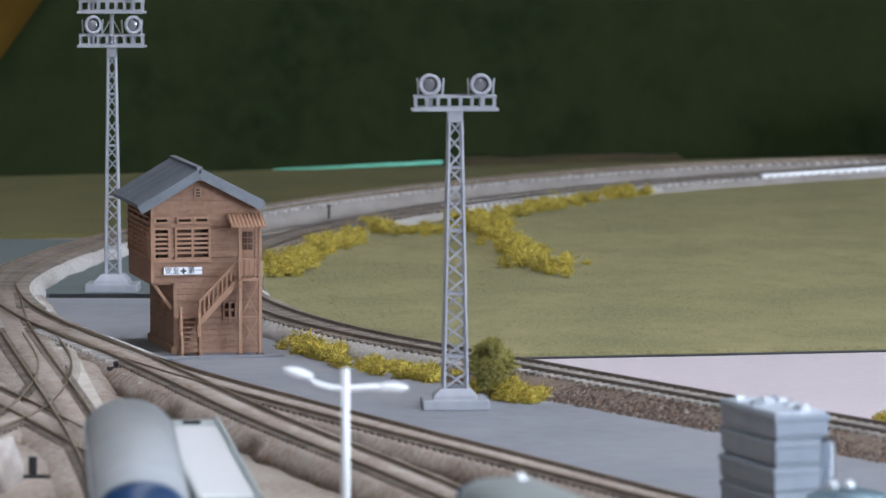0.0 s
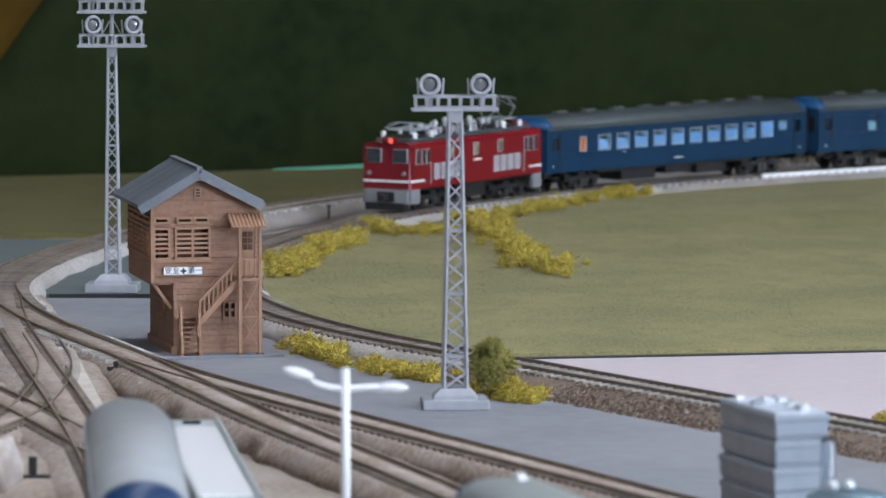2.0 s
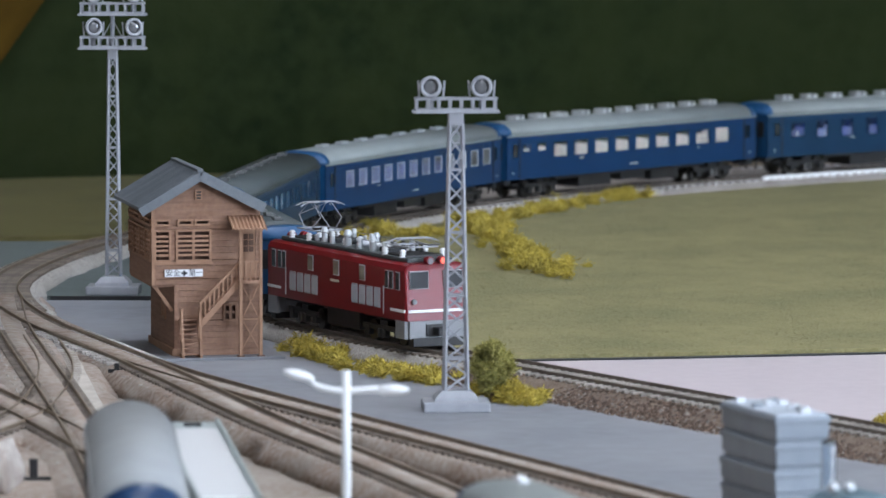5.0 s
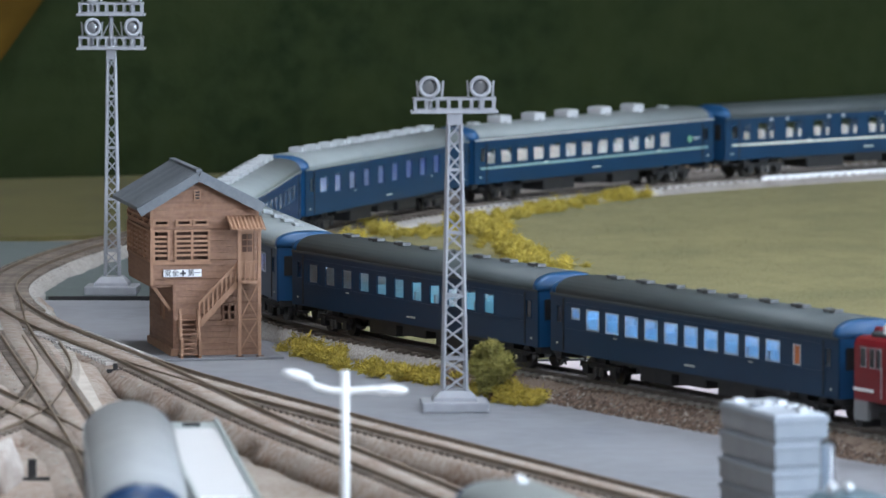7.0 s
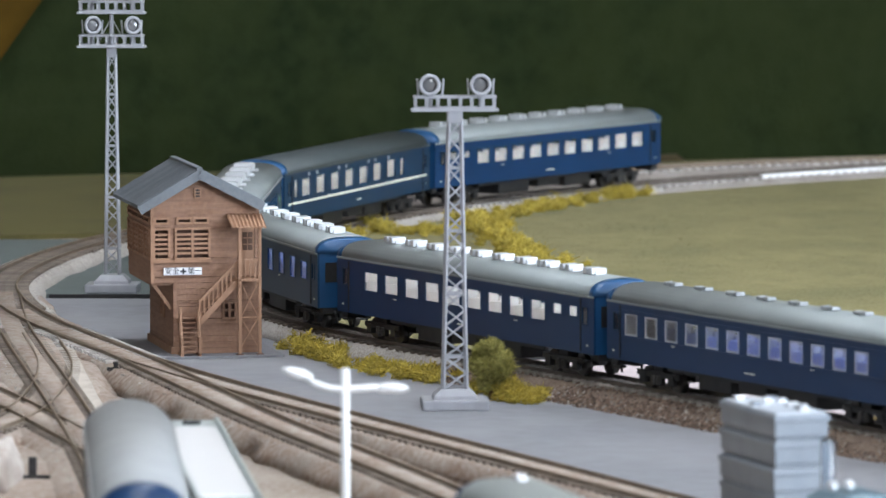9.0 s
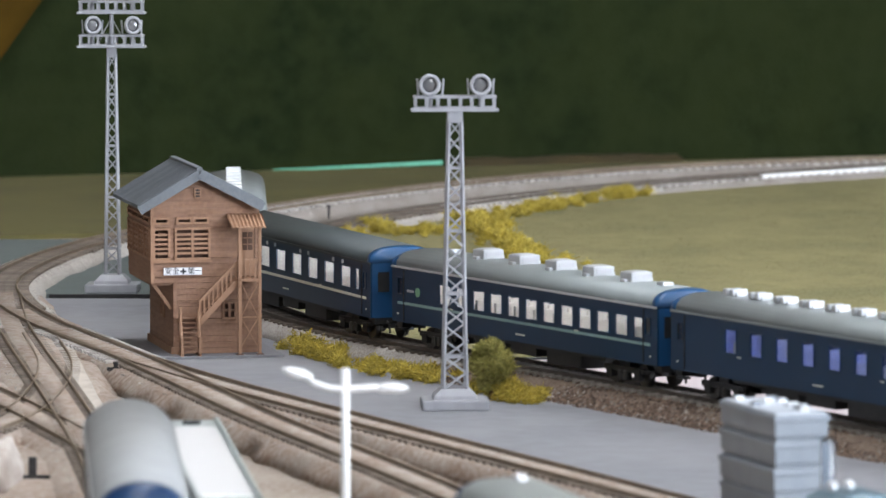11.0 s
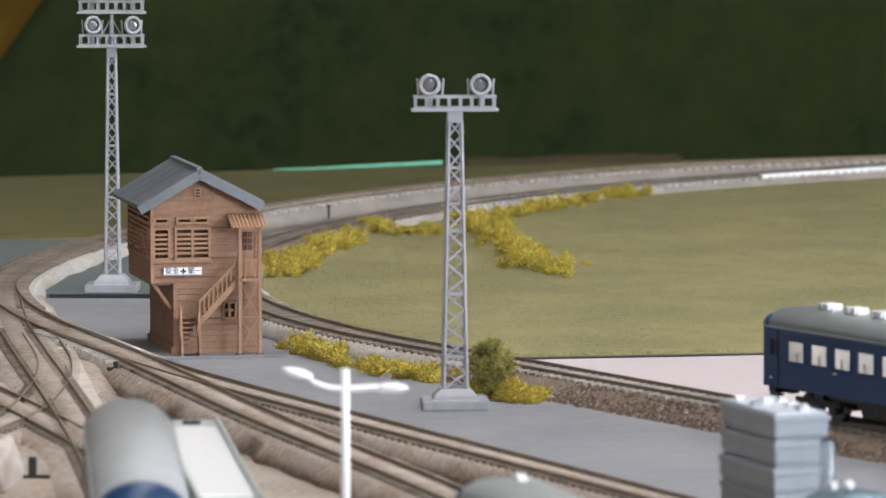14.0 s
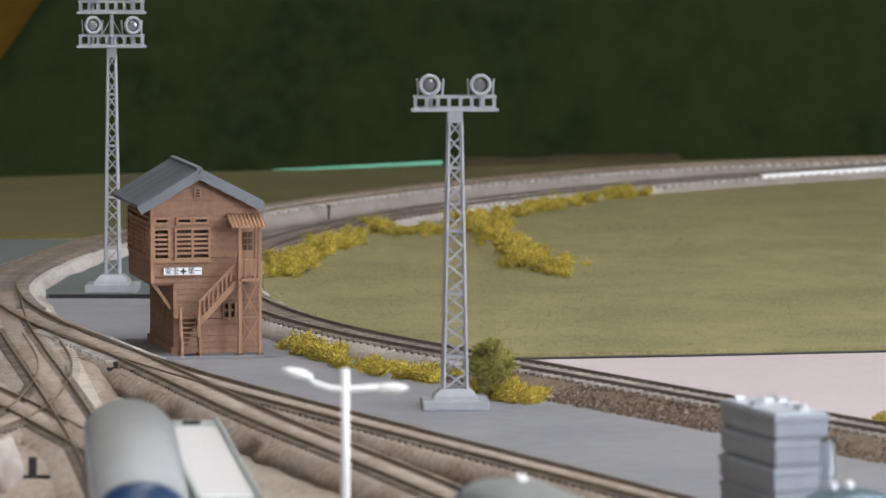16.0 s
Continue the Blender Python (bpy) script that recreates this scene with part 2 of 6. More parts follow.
def boxes(*rows, bevel=0.0):
    bm = bmesh.new()
    for r in rows:
        box(bm, *r, bevel=bevel)
    return bm


def beam(bm, a, b, w, h=None, up=(0, 0, 1)):
    """A bar of square section from a to b."""
    a, b = Vector(a), Vector(b)
    d = (b - a).normalized()
    s = d.cross(Vector(up))
    if s.length < 1e-4:
        s = d.cross(Vector((1, 0, 0)))
    s.normalize()
    u = s.cross(d)
    h = h or w
    vs = []
    for p in (a, b):
        for i, j in ((-1, -1), (1, -1), (1, 1), (-1, 1)):
            vs.append(bm.verts.new(p + s * (i * w / 2) + u * (j * h / 2)))
    for q in ((3, 2, 1, 0), (4, 5, 6, 7), (0, 1, 5, 4), (1, 2, 6, 5), (2, 3, 7, 6), (3, 0, 4, 7)):
        bm.faces.new([vs[i] for i in q])
    return bm


def beams(rows, w, h=None):
    bm = bmesh.new()
    for a, b in rows:
        beam(bm, a, b, w, h)
    return bm


def tube(bm, a, b, r0, r1=None, n=10):
    r1 = r0 if r1 is None else r1
    a, b = Vector(a), Vector(b)
    m = Matrix.Translation((a + b) / 2) @ (b - a).to_track_quat("Z", "Y").to_matrix().to_4x4()
    bmesh.ops.create_cone(bm, cap_ends=True, segments=n, radius1=r0, radius2=r1, depth=(b - a).length, matrix=m)
    return bm


def loft(bm, rings, close=True, caps=True):
    vr = [[bm.verts.new(p) for p in r] for r in rings]
    n = len(vr[0])
    for a, b in zip(vr, vr[1:]):
        for i in range(n if close else n - 1):
            bm.faces.new((a[i], a[(i + 1) % n], b[(i + 1) % n], b[i]))
    if caps and close:
        bm.faces.new(vr[0][::-1])
        bm.faces.new(vr[-1])
    return bm


def sheet(outline, z0, z1):
    """A flat board with that outline."""
    bm = bmesh.new()
    top = [bm.verts.new((x, y, z1)) for x, y in outline]
    low = [bm.verts.new((x, y, z0)) for x, y in outline]
    n = len(top)
    f = bm.faces.new(top)
    bm.faces.new(low[::-1])
    for i in range(n):
        bm.faces.new((low[i], low[(i + 1) % n], top[(i + 1) % n], top[i]))
    bmesh.ops.recalc_face_normals(bm, faces=bm.faces)
    bmesh.ops.triangulate(bm, faces=[g for g in bm.faces if len(g.verts) > 4])
    return bm


# ---- lines of the tracks; rail tops at height 0 ----
GROUND = -0.012
STEP = 0.01


def run_line(x, y, heading, legs):
    """Points (x, y, heading) every centimetre along legs of (length, radius), radius positive to the left, 0 for straight."""
    pts = [(x, y, heading)]
    for length, radius in legs:
        n = max(1, round(length / STEP))
        for _ in range(n):
            d = length / n
            if radius:
                turn = d / radius
                x, y = x + d * math.cos(heading + turn / 2), y + d * math.sin(heading + turn / 2)
                heading += turn
            else:
                x, y = x + d * math.cos(heading), y + d * math.sin(heading)
            pts.append((x, y, heading))
    return pts


def spline_line(ctrl):
    """A smooth line through a few control points."""
    pts = []
    c = [2 * Vector(ctrl[0]) - Vector(ctrl[1])] + [Vector(p) for p in ctrl] + [2 * Vector(ctrl[-1]) - Vector(ctrl[-2])]
    for p0, p1, p2, p3 in zip(c, c[1:], c[2:], c[3:]):
        n = max(2, round((p2 - p1).length / STEP))
        for i in range(n):
            u = i / n
            pts.append(0.5 * ((2 * p1) + (p2 - p0) * u + (2 * p0 - 5 * p1 + 4 * p2 - p3) * u * u + (3 * p1 - p0 - 3 * p2 + p3) * u ** 3))
    pts.append(c[-2])
    out = []
    for i, p in enumerate(pts):
        d = pts[min(i + 1, len(pts) - 1)] - pts[max(i - 1, 0)]
        out.append((p.x, p.y, math.atan2(d.y, d.x)))
    return out


# the main loop, along the train's way: in from the far side, round the bend, out past the near side
BEND_R, BEND_R2, BEND_C = 0.9283, 0.7857, (0.8037, 3.7818)
A1, A2 = radians(128.0), radians(210.2)
HALF_TURN = (A2 - A1) / 2
H1 = A1 + math.pi / 2
X1, Y1 = BEND_C[0] + BEND_R * math.cos(A1), BEND_C[1] + BEND_R * math.sin(A1)
IN_LEGS = [(0.10, 0), (0.40, -1.12), (2.2, 0)]
back = run_line(X1, Y1, H1 + math.pi, IN_LEGS)
MAIN = [(x, y, h - math.pi) for x, y, h in back[:0:-1]]
S0 = -sum(l for l, _ in IN_LEGS)
MAIN += run_line(X1, Y1, H1, [(HALF_TURN * BEND_R, BEND_R), (HALF_TURN * BEND_R2, BEND_R2), (3.2, 0)])
MAIN_A = np.array(MAIN)
MAIN_A[:, 2] = np.unwrap(MAIN_A[:, 2])
MAIN_S = S0 + np.concatenate([[0], np.cumsum(np.hypot(np.diff(MAIN_A[:, 0]), np.diff(MAIN_A[:, 1])))])


def main_at(s):
    """Place and heading on the main loop, s metres past the start of the bend."""
    return tuple(float(np.interp(s, MAIN_S, MAIN_A[:, k])) for k in range(3))


# the outer loop, the bypass that leaves it, and the lines of the yard
OUTER = spline_line([(1.9, 5.185), (0.68, 4.825), (0.37, 4.665), (0.177, 4.578), (0.045, 4.462), (-0.066, 4.307), (-0.153, 4.130), (-0.210, 3.975),
                     (-0.240, 3.80), (-0.235, 3.66), (-0.198, 3.492), (-0.133, 3.298), (-0.047, 3.100), (0.052, 2.884), (0.20, 2.56), (0.42, 2.07)])
BRANCH = spline_line([(-0.198, 3.492), (-0.164, 3.385), (-0.131, 3.268), (-0.078, 3.075), (-0.02, 2.888), (0.065, 2.60), (0.18, 2.20)])
YARD = spline_line([(-0.238, 3.69), (-0.224, 3.53), (-0.208, 3.40), (-0.180, 3.19), (-0.150, 2.949), (-0.1255, 2.70), (-0.1075, 2.43), (-0.079, 2.0)])
CROSSING = spline_line([(-0.30, 3.47), (-0.245, 3.30), (-0.204, 3.17), (-0.165, 3.03), (-0.128, 2.88)])
SPUR = spline_line([(-0.206, 3.47), (-0.190, 3.33), (-0.188, 3.20), (-0.199, 3.09), (-0.24, 2.93)])


# ---- the room ----
def setting(name, bm, material, label, category="structure", at=None, smooth=False):
    return tagged(part(name, bm, material, None, "", at, smooth), label, category, kind="structure")


x0, x1, y0, y1 = ROOM
wy0, wy1, wz0, wz1 = WINDOW
setting("floor", boxes((x0, x1, y0, y1, FLOOR_Z - 0.05, FLOOR_Z)), "lino", "brown lino floor of the layout room", "floor")
setting("ceiling", boxes((x0 - 0.1, x1 + 0.1, y0 - 0.1, y1 + 0.1, CEIL_Z, CEIL_Z + 0.06)), "ceiling", "plain white board ceiling", "ceiling")
setting("wall_west", boxes((x0 - 0.1, x0, y0, y1, FLOOR_Z, CEIL_Z)), "plaster", "plain cream plaster wall", "wall")
setting("wall_east", boxes((x1, x1 + 0.1, y0, wy0, FLOOR_Z, CEIL_Z), (x1, x1 + 0.1, wy1, y1, FLOOR_Z, CEIL_Z), (x1, x1 + 0.1, wy0, wy1, FLOOR_Z, wz0), (x1, x1 + 0.1, wy0, wy1, wz1, CEIL_Z)), "plaster", "cream plaster wall with a wide window", "wall")
setting("wall_south", boxes((x0 - 0.1, x1 + 0.1, y0 - 0.1, y0, FLOOR_Z, CEIL_Z)), "plaster", "plain cream plaster wall", "wall")
setting("wall_north", boxes((x0 - 0.1, x1 + 0.1, y1, y1 + 0.1, FLOOR_Z, CEIL_Z)), "plaster", "plain cream plaster wall", "wall")
win = thing("window_1", pose(x1 + 0.05, 0, 0), "wide white-framed window letting in daylight", "window", kind="structure")
part("window_frame", boxes((-0.03, 0.03, wy0, wy1, wz0, wz0 + 0.05), (-0.03, 0.03, wy0, wy1, wz1 - 0.05, wz1), (-0.03, 0.03, wy0, wy0 + 0.05, wz0 + 0.05, wz1 - 0.05),
                           (-0.03, 0.03, wy1 - 0.05, wy1, wz0 + 0.05, wz1 - 0.05), (-0.03, 0.03, 0.68, 0.72, wz0 + 0.05, wz1 - 0.05)), "white", win)
part("pane", boxes((0.035, 0.04, wy0, wy1, wz0, wz1)), "daylight", win, "bright overcast daylight behind glass")
for lx, ly in LAMPS:
    lamp = thing("ceiling_light", pose(lx, ly, CEIL_Z), "long white ceiling light with a glowing diffuser", "light", "ceiling lights")
    part("frame", boxes((-0.15, 0.15, -0.64, 0.64, -0.05, -0.001), bevel=0.008), "white", lamp)
    part("diffuser", boxes((-0.13, 0.13, -0.61, 0.61, -0.062, -0.052), bevel=0.003), "tube", lamp)

# the table that carries the whole layout
setting("ground", boxes((-1.6, 3.4, 0.45, 5.9, GROUND - 0.03, GROUND)), "table", "earth-coloured board of the model railway layout", "ground")
for lx, ly in ((-1.5, 0.6), (3.3, 0.6), (-1.5, 4.1), (3.3, 5.7)):
    setting("table_leg", boxes((lx - 0.04, lx + 0.04, ly - 0.04, ly + 0.04, FLOOR_Z, GROUND - 0.03)), "wood2", "square wooden leg under the layout board", "table leg")

# the dark green board behind the layout, standing on it at a slant
BACK_A, BACK_TURN = (-0.299, 4.580), 17.5
BACK = pose(BACK_A[0], BACK_A[1], 0, 0, 0, BACK_TURN)
setting("backdrop", boxes((-1.2, 3.4, 0, 0.012, GROUND, 1.1)), "backdrop", "dark green painted backdrop board behind the layout", "backdrop", at=BACK)


def cloth_edge():
    bm = bmesh.new()
    n = 24
    rings = []
    for z in np.linspace(0.0, 0.9, 19):
        reach = max(-0.3, min(0.5, (z - 0.080) * 0.74))
        rings.append([(-0.5 + (0.5 + reach) * i / n, -0.012 - 0.004 * math.sin(i * 1.1 + z * 6), z) for i in range(n + 1)] + [(-0.5 + (0.5 + reach) * i / n, -0.004, z) for i in range(n, -1, -1)])
    loft(bm, rings)
    bmesh.ops.recalc_face_normals(bm, faces=bm.faces)
    return bm


tagged(part("curtain", cloth_edge(), "curtain", None, at=BACK @ pose(-0.002, 0, GROUND + 0.002), smooth=True), "ochre brown cloth hanging over the green backdrop", "curtain")


def lumpy_strip(length, depth, height, seed, ends=0.12):
    bm = bmesh.new()
    n = 60
    rings = []
    for i in range(n + 1):
        u = i / n
        env = min(1, u / ends, (1 - u) / ends)
        h = height * env * (0.85 + 0.22 * noise.noise((u * 5, seed, 0))) + 0.0003
        rings.append([(u * length, -depth, 0), (u * length, -depth * 0.7, h * 0.5), (u * length, -depth * 0.35, h), (u * length, -0.0015, h * 1.02), (u * length, -0.001, 0)])
    loft(bm, rings)
    bmesh.ops.recalc_face_normals(bm, faces=bm.faces)
    return bm


tagged(part("hill_strip", lumpy_strip(0.172, 0.02, 0.0088, 4, 0.05), "brownboard", None, at=BACK @ pose(0.318, 0, GROUND), smooth=True), "low brown scenery strip at the foot of the backdrop", "scenery strip")
def tape_strip(length, n=24):
    """A loose tape on edge that lifts and widens towards one end."""
    bm = bmesh.new()
    rings = []
    for i in range(n + 1):
        u = i / n
        low = 0.0002 + 0.0012 * u ** 1.6 + 0.0003 * noise.noise((u * 7, 3, 0))
        wide = 0.0007 + 0.0019 * u ** 0.8
        y = -0.0022 - 0.0012 * math.sin(u * 5)
        rings.append([(u * length, y - 0.0004, low), (u * length, y, low + wide), (u * length, y + 0.0004, low + wide), (u * length, y, low)])
    loft(bm, rings)
    bmesh.ops.recalc_face_normals(bm, faces=bm.faces)
    return bm


tagged(part("green_tape", tape_strip(0.121), "mint", None, at=BACK @ pose(0.190, -0.006, GROUND + 0.0028)), "strip of mint green tape along the backdrop's foot", "tape")


def offset_line(line, d):
    return [(x - d * math.sin(h), y + d * math.cos(h)) for x, y, h in line]


def thin(pts, k):
    return pts[::k] + ([pts[-1]] if (len(pts) - 1) % k else [])


def sweep_edge(pts):
    bm = bmesh.new()
    for (ax, ay), (bx, by) in zip(pts, pts[1:]):
        beam(bm, (ax, ay - 0.0022, GROUND + 0.0031), (bx, by - 0.0022, GROUND + 0.0031), 0.0040, 0.0009)
    return bm


# ---- boards and mats laid on the table ----
ring_out = [(p[0], p[1]) for p in offset_line([q for q in OUTER if 2.1 < q[1] < 3.741 and q[0] < 0.42], 0.012)]
ring_in = [(p[0], p[1]) for p in offset_line([q for q in MAIN if q[1] < 3.741 and q[0] < 0.75 and q[1] > 2.0], -0.012)]
setting("grey_board", sheet(thin(ring_out, 3) + thin(ring_in, 3)[::-1], GROUND - 0.001, GROUND + 0.0022), "greyboard", "slate grey card between the two tracks", "board")
back_out = [(p[0], p[1]) for p in offset_line([q for q in OUTER if 3.744 < q[1] < 4.13], 0.012)]
back_in = [(p[0], p[1]) for p in offset_line([q for q in MAIN if 3.744 < q[1] < 4.13], -0.012)]
setting("teal_board", sheet(thin(back_out, 3) + thin(back_in, 3)[::-1], GROUND - 0.001, GROUND + 0.0034), "teal", "blue-green card under the floodlight tower", "board")
# a solid black bar draws the dark line along the card's front edge
tagged(part("board_edging", boxes((-0.2165, -0.10, 3.7396, 3.7424, GROUND, GROUND + 0.0042)), "under", None), "thin black strip along the edge of the blue-green card", "edging", kind="structure")
MAT_EDGE = [(0.030, 3.417), (0.119, 3.432), (0.225, 3.454), (1.9, 3.75)]
loop = [q for q in MAIN if q[0] < 1.6 and q[1] > 3.45]
setting("grass_mat", sheet(thin(offset_line(loop, 0.0215), 3) + MAT_EDGE, GROUND + 0.001, GROUND + 0.0056), "grass", "olive green grass mat inside the loop", "grass mat")
# the shadow line under the mat's edge, drawn as a black strip
tagged(part("mat_edge_shade", sweep_edge(MAT_EDGE[:3]), "under", None), "thin black strip put in as the shadow line along the mat's edge", "edging", kind="structure")
tail = [q for q in MAIN if q[1] < 3.45 and q[0] < 0.9 and q[1] > 1.6]
setting("pink_card", sheet([(0.02, 3.44), *thin(offset_line(tail, 0.012), 6), (2.2, 1.7), (2.2, 3.81), (1.9, 3.76), (0.225, 3.462)], GROUND - 0.001, GROUND + 0.0026), "pink", "pale pink card inside the loop", "card")
outside = [q for q in OUTER if q[0] < 1.3 and q[1] > 4.14 and q[1] < 5.1]
setting("far_grass_mat", sheet(thin(offset_line(outside, -0.020), 4) + [(-0.30, 4.115), (-1.3, 4.12), (-1.3, 4.25), (-0.40, 4.54), (0.9, 4.95)], GROUND - 0.001, GROUND + 0.003), "grass2", "dull green grass mat before the backdrop", "grass mat")
setting("blue_board", sheet([(-1.3, 3.70), (-0.262, 3.70), (-0.258, 3.86), (-0.238, 3.99), (-0.222, 4.06), (-0.215, 4.108), (-1.3, 4.108)], GROUND - 0.001, GROUND + 0.002), "teal", "blue-green card outside the outer track", "board")

# ---- tracks ----
GAUGE = 0.0165


def sweep(line, profile, rough=0.0, seed=0):
    """A strip that follows the line with that (side, height) profile; rough: uneven outer edges."""
    bm = bmesh.new()
    rings = []
    for k, (x, y, h) in enumerate(line):
        ring = []
        for i, (o, z) in enumerate(profile):
            if rough and z < -0.003:
                o += rough * noise.noise((k * 0.35, i * 3.1, seed)) * 2
                z += 0.15 * rough * noise.noise((k * 0.5, i * 1.7, seed + 9))
            ring.append((x - o * math.sin(h), y + o * math.cos(h), z))
        rings.append(ring)
    loft(bm, rings)
    bmesh.ops.recalc_face_normals(bm, faces=bm.faces)
    return bm


def measured(line):
    a = np.array(line)
    a[:, 2] = np.unwrap(a[:, 2])
    return a, np.concatenate([[0], np.cumsum(np.hypot(np.diff(a[:, 0]), np.diff(a[:, 1])))])


def sleeper_bm(w=0.0027, l=0.030, t=0.0022):
    bm = boxes((-w / 2, w / 2, -l / 2, l / 2, -0.0016 - t, -0.0016))
    bmesh.ops.bevel(bm, geom=[e for e in bm.edges if e.verts[0].co.z > -0.002 and e.verts[1].co.z > -0.002], offset=0.0003, segments=1, affect="EDGES")
    return bm


SLEEPER = mesh_of("sleeper", sleeper_bm(), "sleeper")
SLEEPER_DARK = mesh_of("sleeper", sleeper_bm(w=0.0031, l=0.0252), "sleeper_dark")
SLEEPER_BROWN = mesh_of("sleeper", sleeper_bm(), "sleeper_dark")
SLEEPER_LATER = []


def lay_track(name, line, label, near, beds, spacing=0.0074, limit=290, lift=0.0, rail="rail", fill=-0.0028):
    """Ballast, sleepers and two rails along a line. beds: (from, to, width, slope, material); near: the stretch with single sleepers."""
    t = thing(name, pose(0, 0, lift), label, "railway track", "tracks", "structure")
    n = len(line)
    for k, (a, b, w, slope, m, foot) in enumerate(beds):
        sub = line[int(a * (n - 1)):int(b * (n - 1)) + 1]
        top = fill if m == "earth" else -0.0021
        shoulder = -0.0027 if m == "earth" else -0.0022
        flat, dip = (0.0046, -0.0027) if m == "earth" else (0.0064, -0.00212)
        part("ballast_bed", sweep(sub, [(-w - slope, foot), (-w - slope * 0.45, foot * 0.62), (-w, -0.0034), (-0.0092, shoulder), (-flat - 0.0010, dip), (-flat, top), (flat, top), (flat + 0.0010, dip), (0.0092, shoulder), (w, -0.0034), (w + slope * 0.45, foot * 0.62), (w + slope, foot)], 0.0022, k + len(name)), m, t, "granular ballast", smooth=True)
    for side in (-1, 1):
        o = side * GAUGE / 2
        part("rail", sweep(line, [(o - 0.0012, -0.0028), (o - 0.0004, -0.0021), (o - 0.0005, -0.0002), (o - 0.0003, 0), (o + 0.0003, 0), (o + 0.0005, -0.0002), (o + 0.0004, -0.0021), (o + 0.0012, -0.0028)]), rail, t, "worn metal rail")
    a, d = measured(line)
    rest, count = [], 0
    for s in np.arange(0.003, d[-1], spacing):
        x, y, h = (float(np.interp(s, d, a[:, k])) for k in range(3))
        if near(x, y) and count < limit:
            SLEEPER_LATER.append((t, x, y, math.degrees(h), (SLEEPER if x > 0.02 and y < 3.35 else SLEEPER_BROWN) if name == "main_track" else SLEEPER_BROWN if name == "outer_track" and y > 3.60 else SLEEPER_DARK))
            count += 1
        else:
            rest.append((x, y, h))
    if rest:
        vs, fs = [], []
        for x, y, h in rest:
            c, s_ = math.cos(h), math.sin(h)
            k = len(vs)
            for z in (-0.004, -0.0016):
                for px, py in ((-0.0013, -0.015), (0.0013, -0.015), (0.0013, 0.015), (-0.0013, 0.015)):
                    vs.append((x + px * c - py * s_, y + px * s_ + py * c, z))
            fs += [tuple(k + i for i in q) for q in ((4, 5, 6, 7), (0, 1, 5, 4), (1, 2, 6, 5), (2, 3, 7, 6), (3, 0, 4, 7))]
        me2 = bpy.data.meshes.new("sleeper_row")
        me2.from_pydata(vs, [], fs)
        me2.materials.append(M["sleeper_far"])
        ob = new("sleeper_row", me2)
        ob.parent = t
        ob["kind"] = "stuff"
    return t


BROWN_FROM = float(np.argmin(np.hypot(MAIN_A[:, 0] - 0.022, MAIN_A[:, 1] - 3.345)) / (len(MAIN) - 1))
FAR_MAIN = float(np.argmin(np.hypot(MAIN_A[:, 0] - 0.10, MAIN_A[:, 1] - 4.42)) / (len(MAIN) - 1))
main_track = lay_track("main_track", MAIN, "curved model railway track on pale ballast", lambda x, y: -0.25 < x < 0.24 and y < 4.25,
                       [(0, FAR_MAIN, 0.0175, 0.006, "ballastg", GROUND), (FAR_MAIN - 0.002, BROWN_FROM, 0.0175, 0.006, "ballast", GROUND), (BROWN_FROM - 0.002, 1, 0.0165, 0.0205, "ballast2", GROUND)])
OUTER_Y = [p[1] for p in OUTER]
far_to = float(np.argmin(np.abs(np.array(OUTER_Y) - 4.06)) / (len(OUTER) - 1))
bend_to = float(np.argmin(np.abs(np.array(OUTER_Y) - 3.58)) / (len(OUTER) - 1))
outer_track = lay_track("outer_track", OUTER, "outer model railway track curving round the signal box", lambda x, y: -0.3 < x < 0.14 and y < 4.1,
                        [(0, far_to, 0.0185, 0.006, "ballastg", GROUND), (far_to - 0.002, bend_to, 0.0185, 0.006, "ballast", GROUND), (bend_to - 0.002, 1, 0.0175, 0.004, "earth", GROUND)], rail="rail_dark", fill=-0.0013)
lay_track("branch_track", BRANCH, "siding that leaves the outer track at a turnout", lambda x, y: y > 2.75 and y < 3.34, [(0, 1, 0.017, 0.006, "earth", GROUND)], lift=0.0003, rail="rail_dark", fill=-0.0012)
lay_track("yard_track", YARD, "worn yard track sunk in pale earth", lambda x, y: 2.7 < y < 3.5, [(0, 1, 0.02, 0.01, "earth", GROUND)], lift=-0.0004, spacing=0.0082, rail="rail_dark", fill=-0.0012)
lay_track("crossing_track", CROSSING, "yard track crossing at a flat diamond", lambda x, y: y < 3.3, [(0, 1, 0.02, 0.012, "earth", GROUND)], lift=-0.0008, spacing=0.0082, rail="rail_dark", fill=-0.0012)
lay_track("spur_track", SPUR, "curved spur of a yard turnout", lambda x, y: y < 3.4, [(0, 1, 0.02, 0.012, "earth", GROUND)], lift=-0.0010, spacing=0.0082, rail="rail_dark", fill=-0.0012)


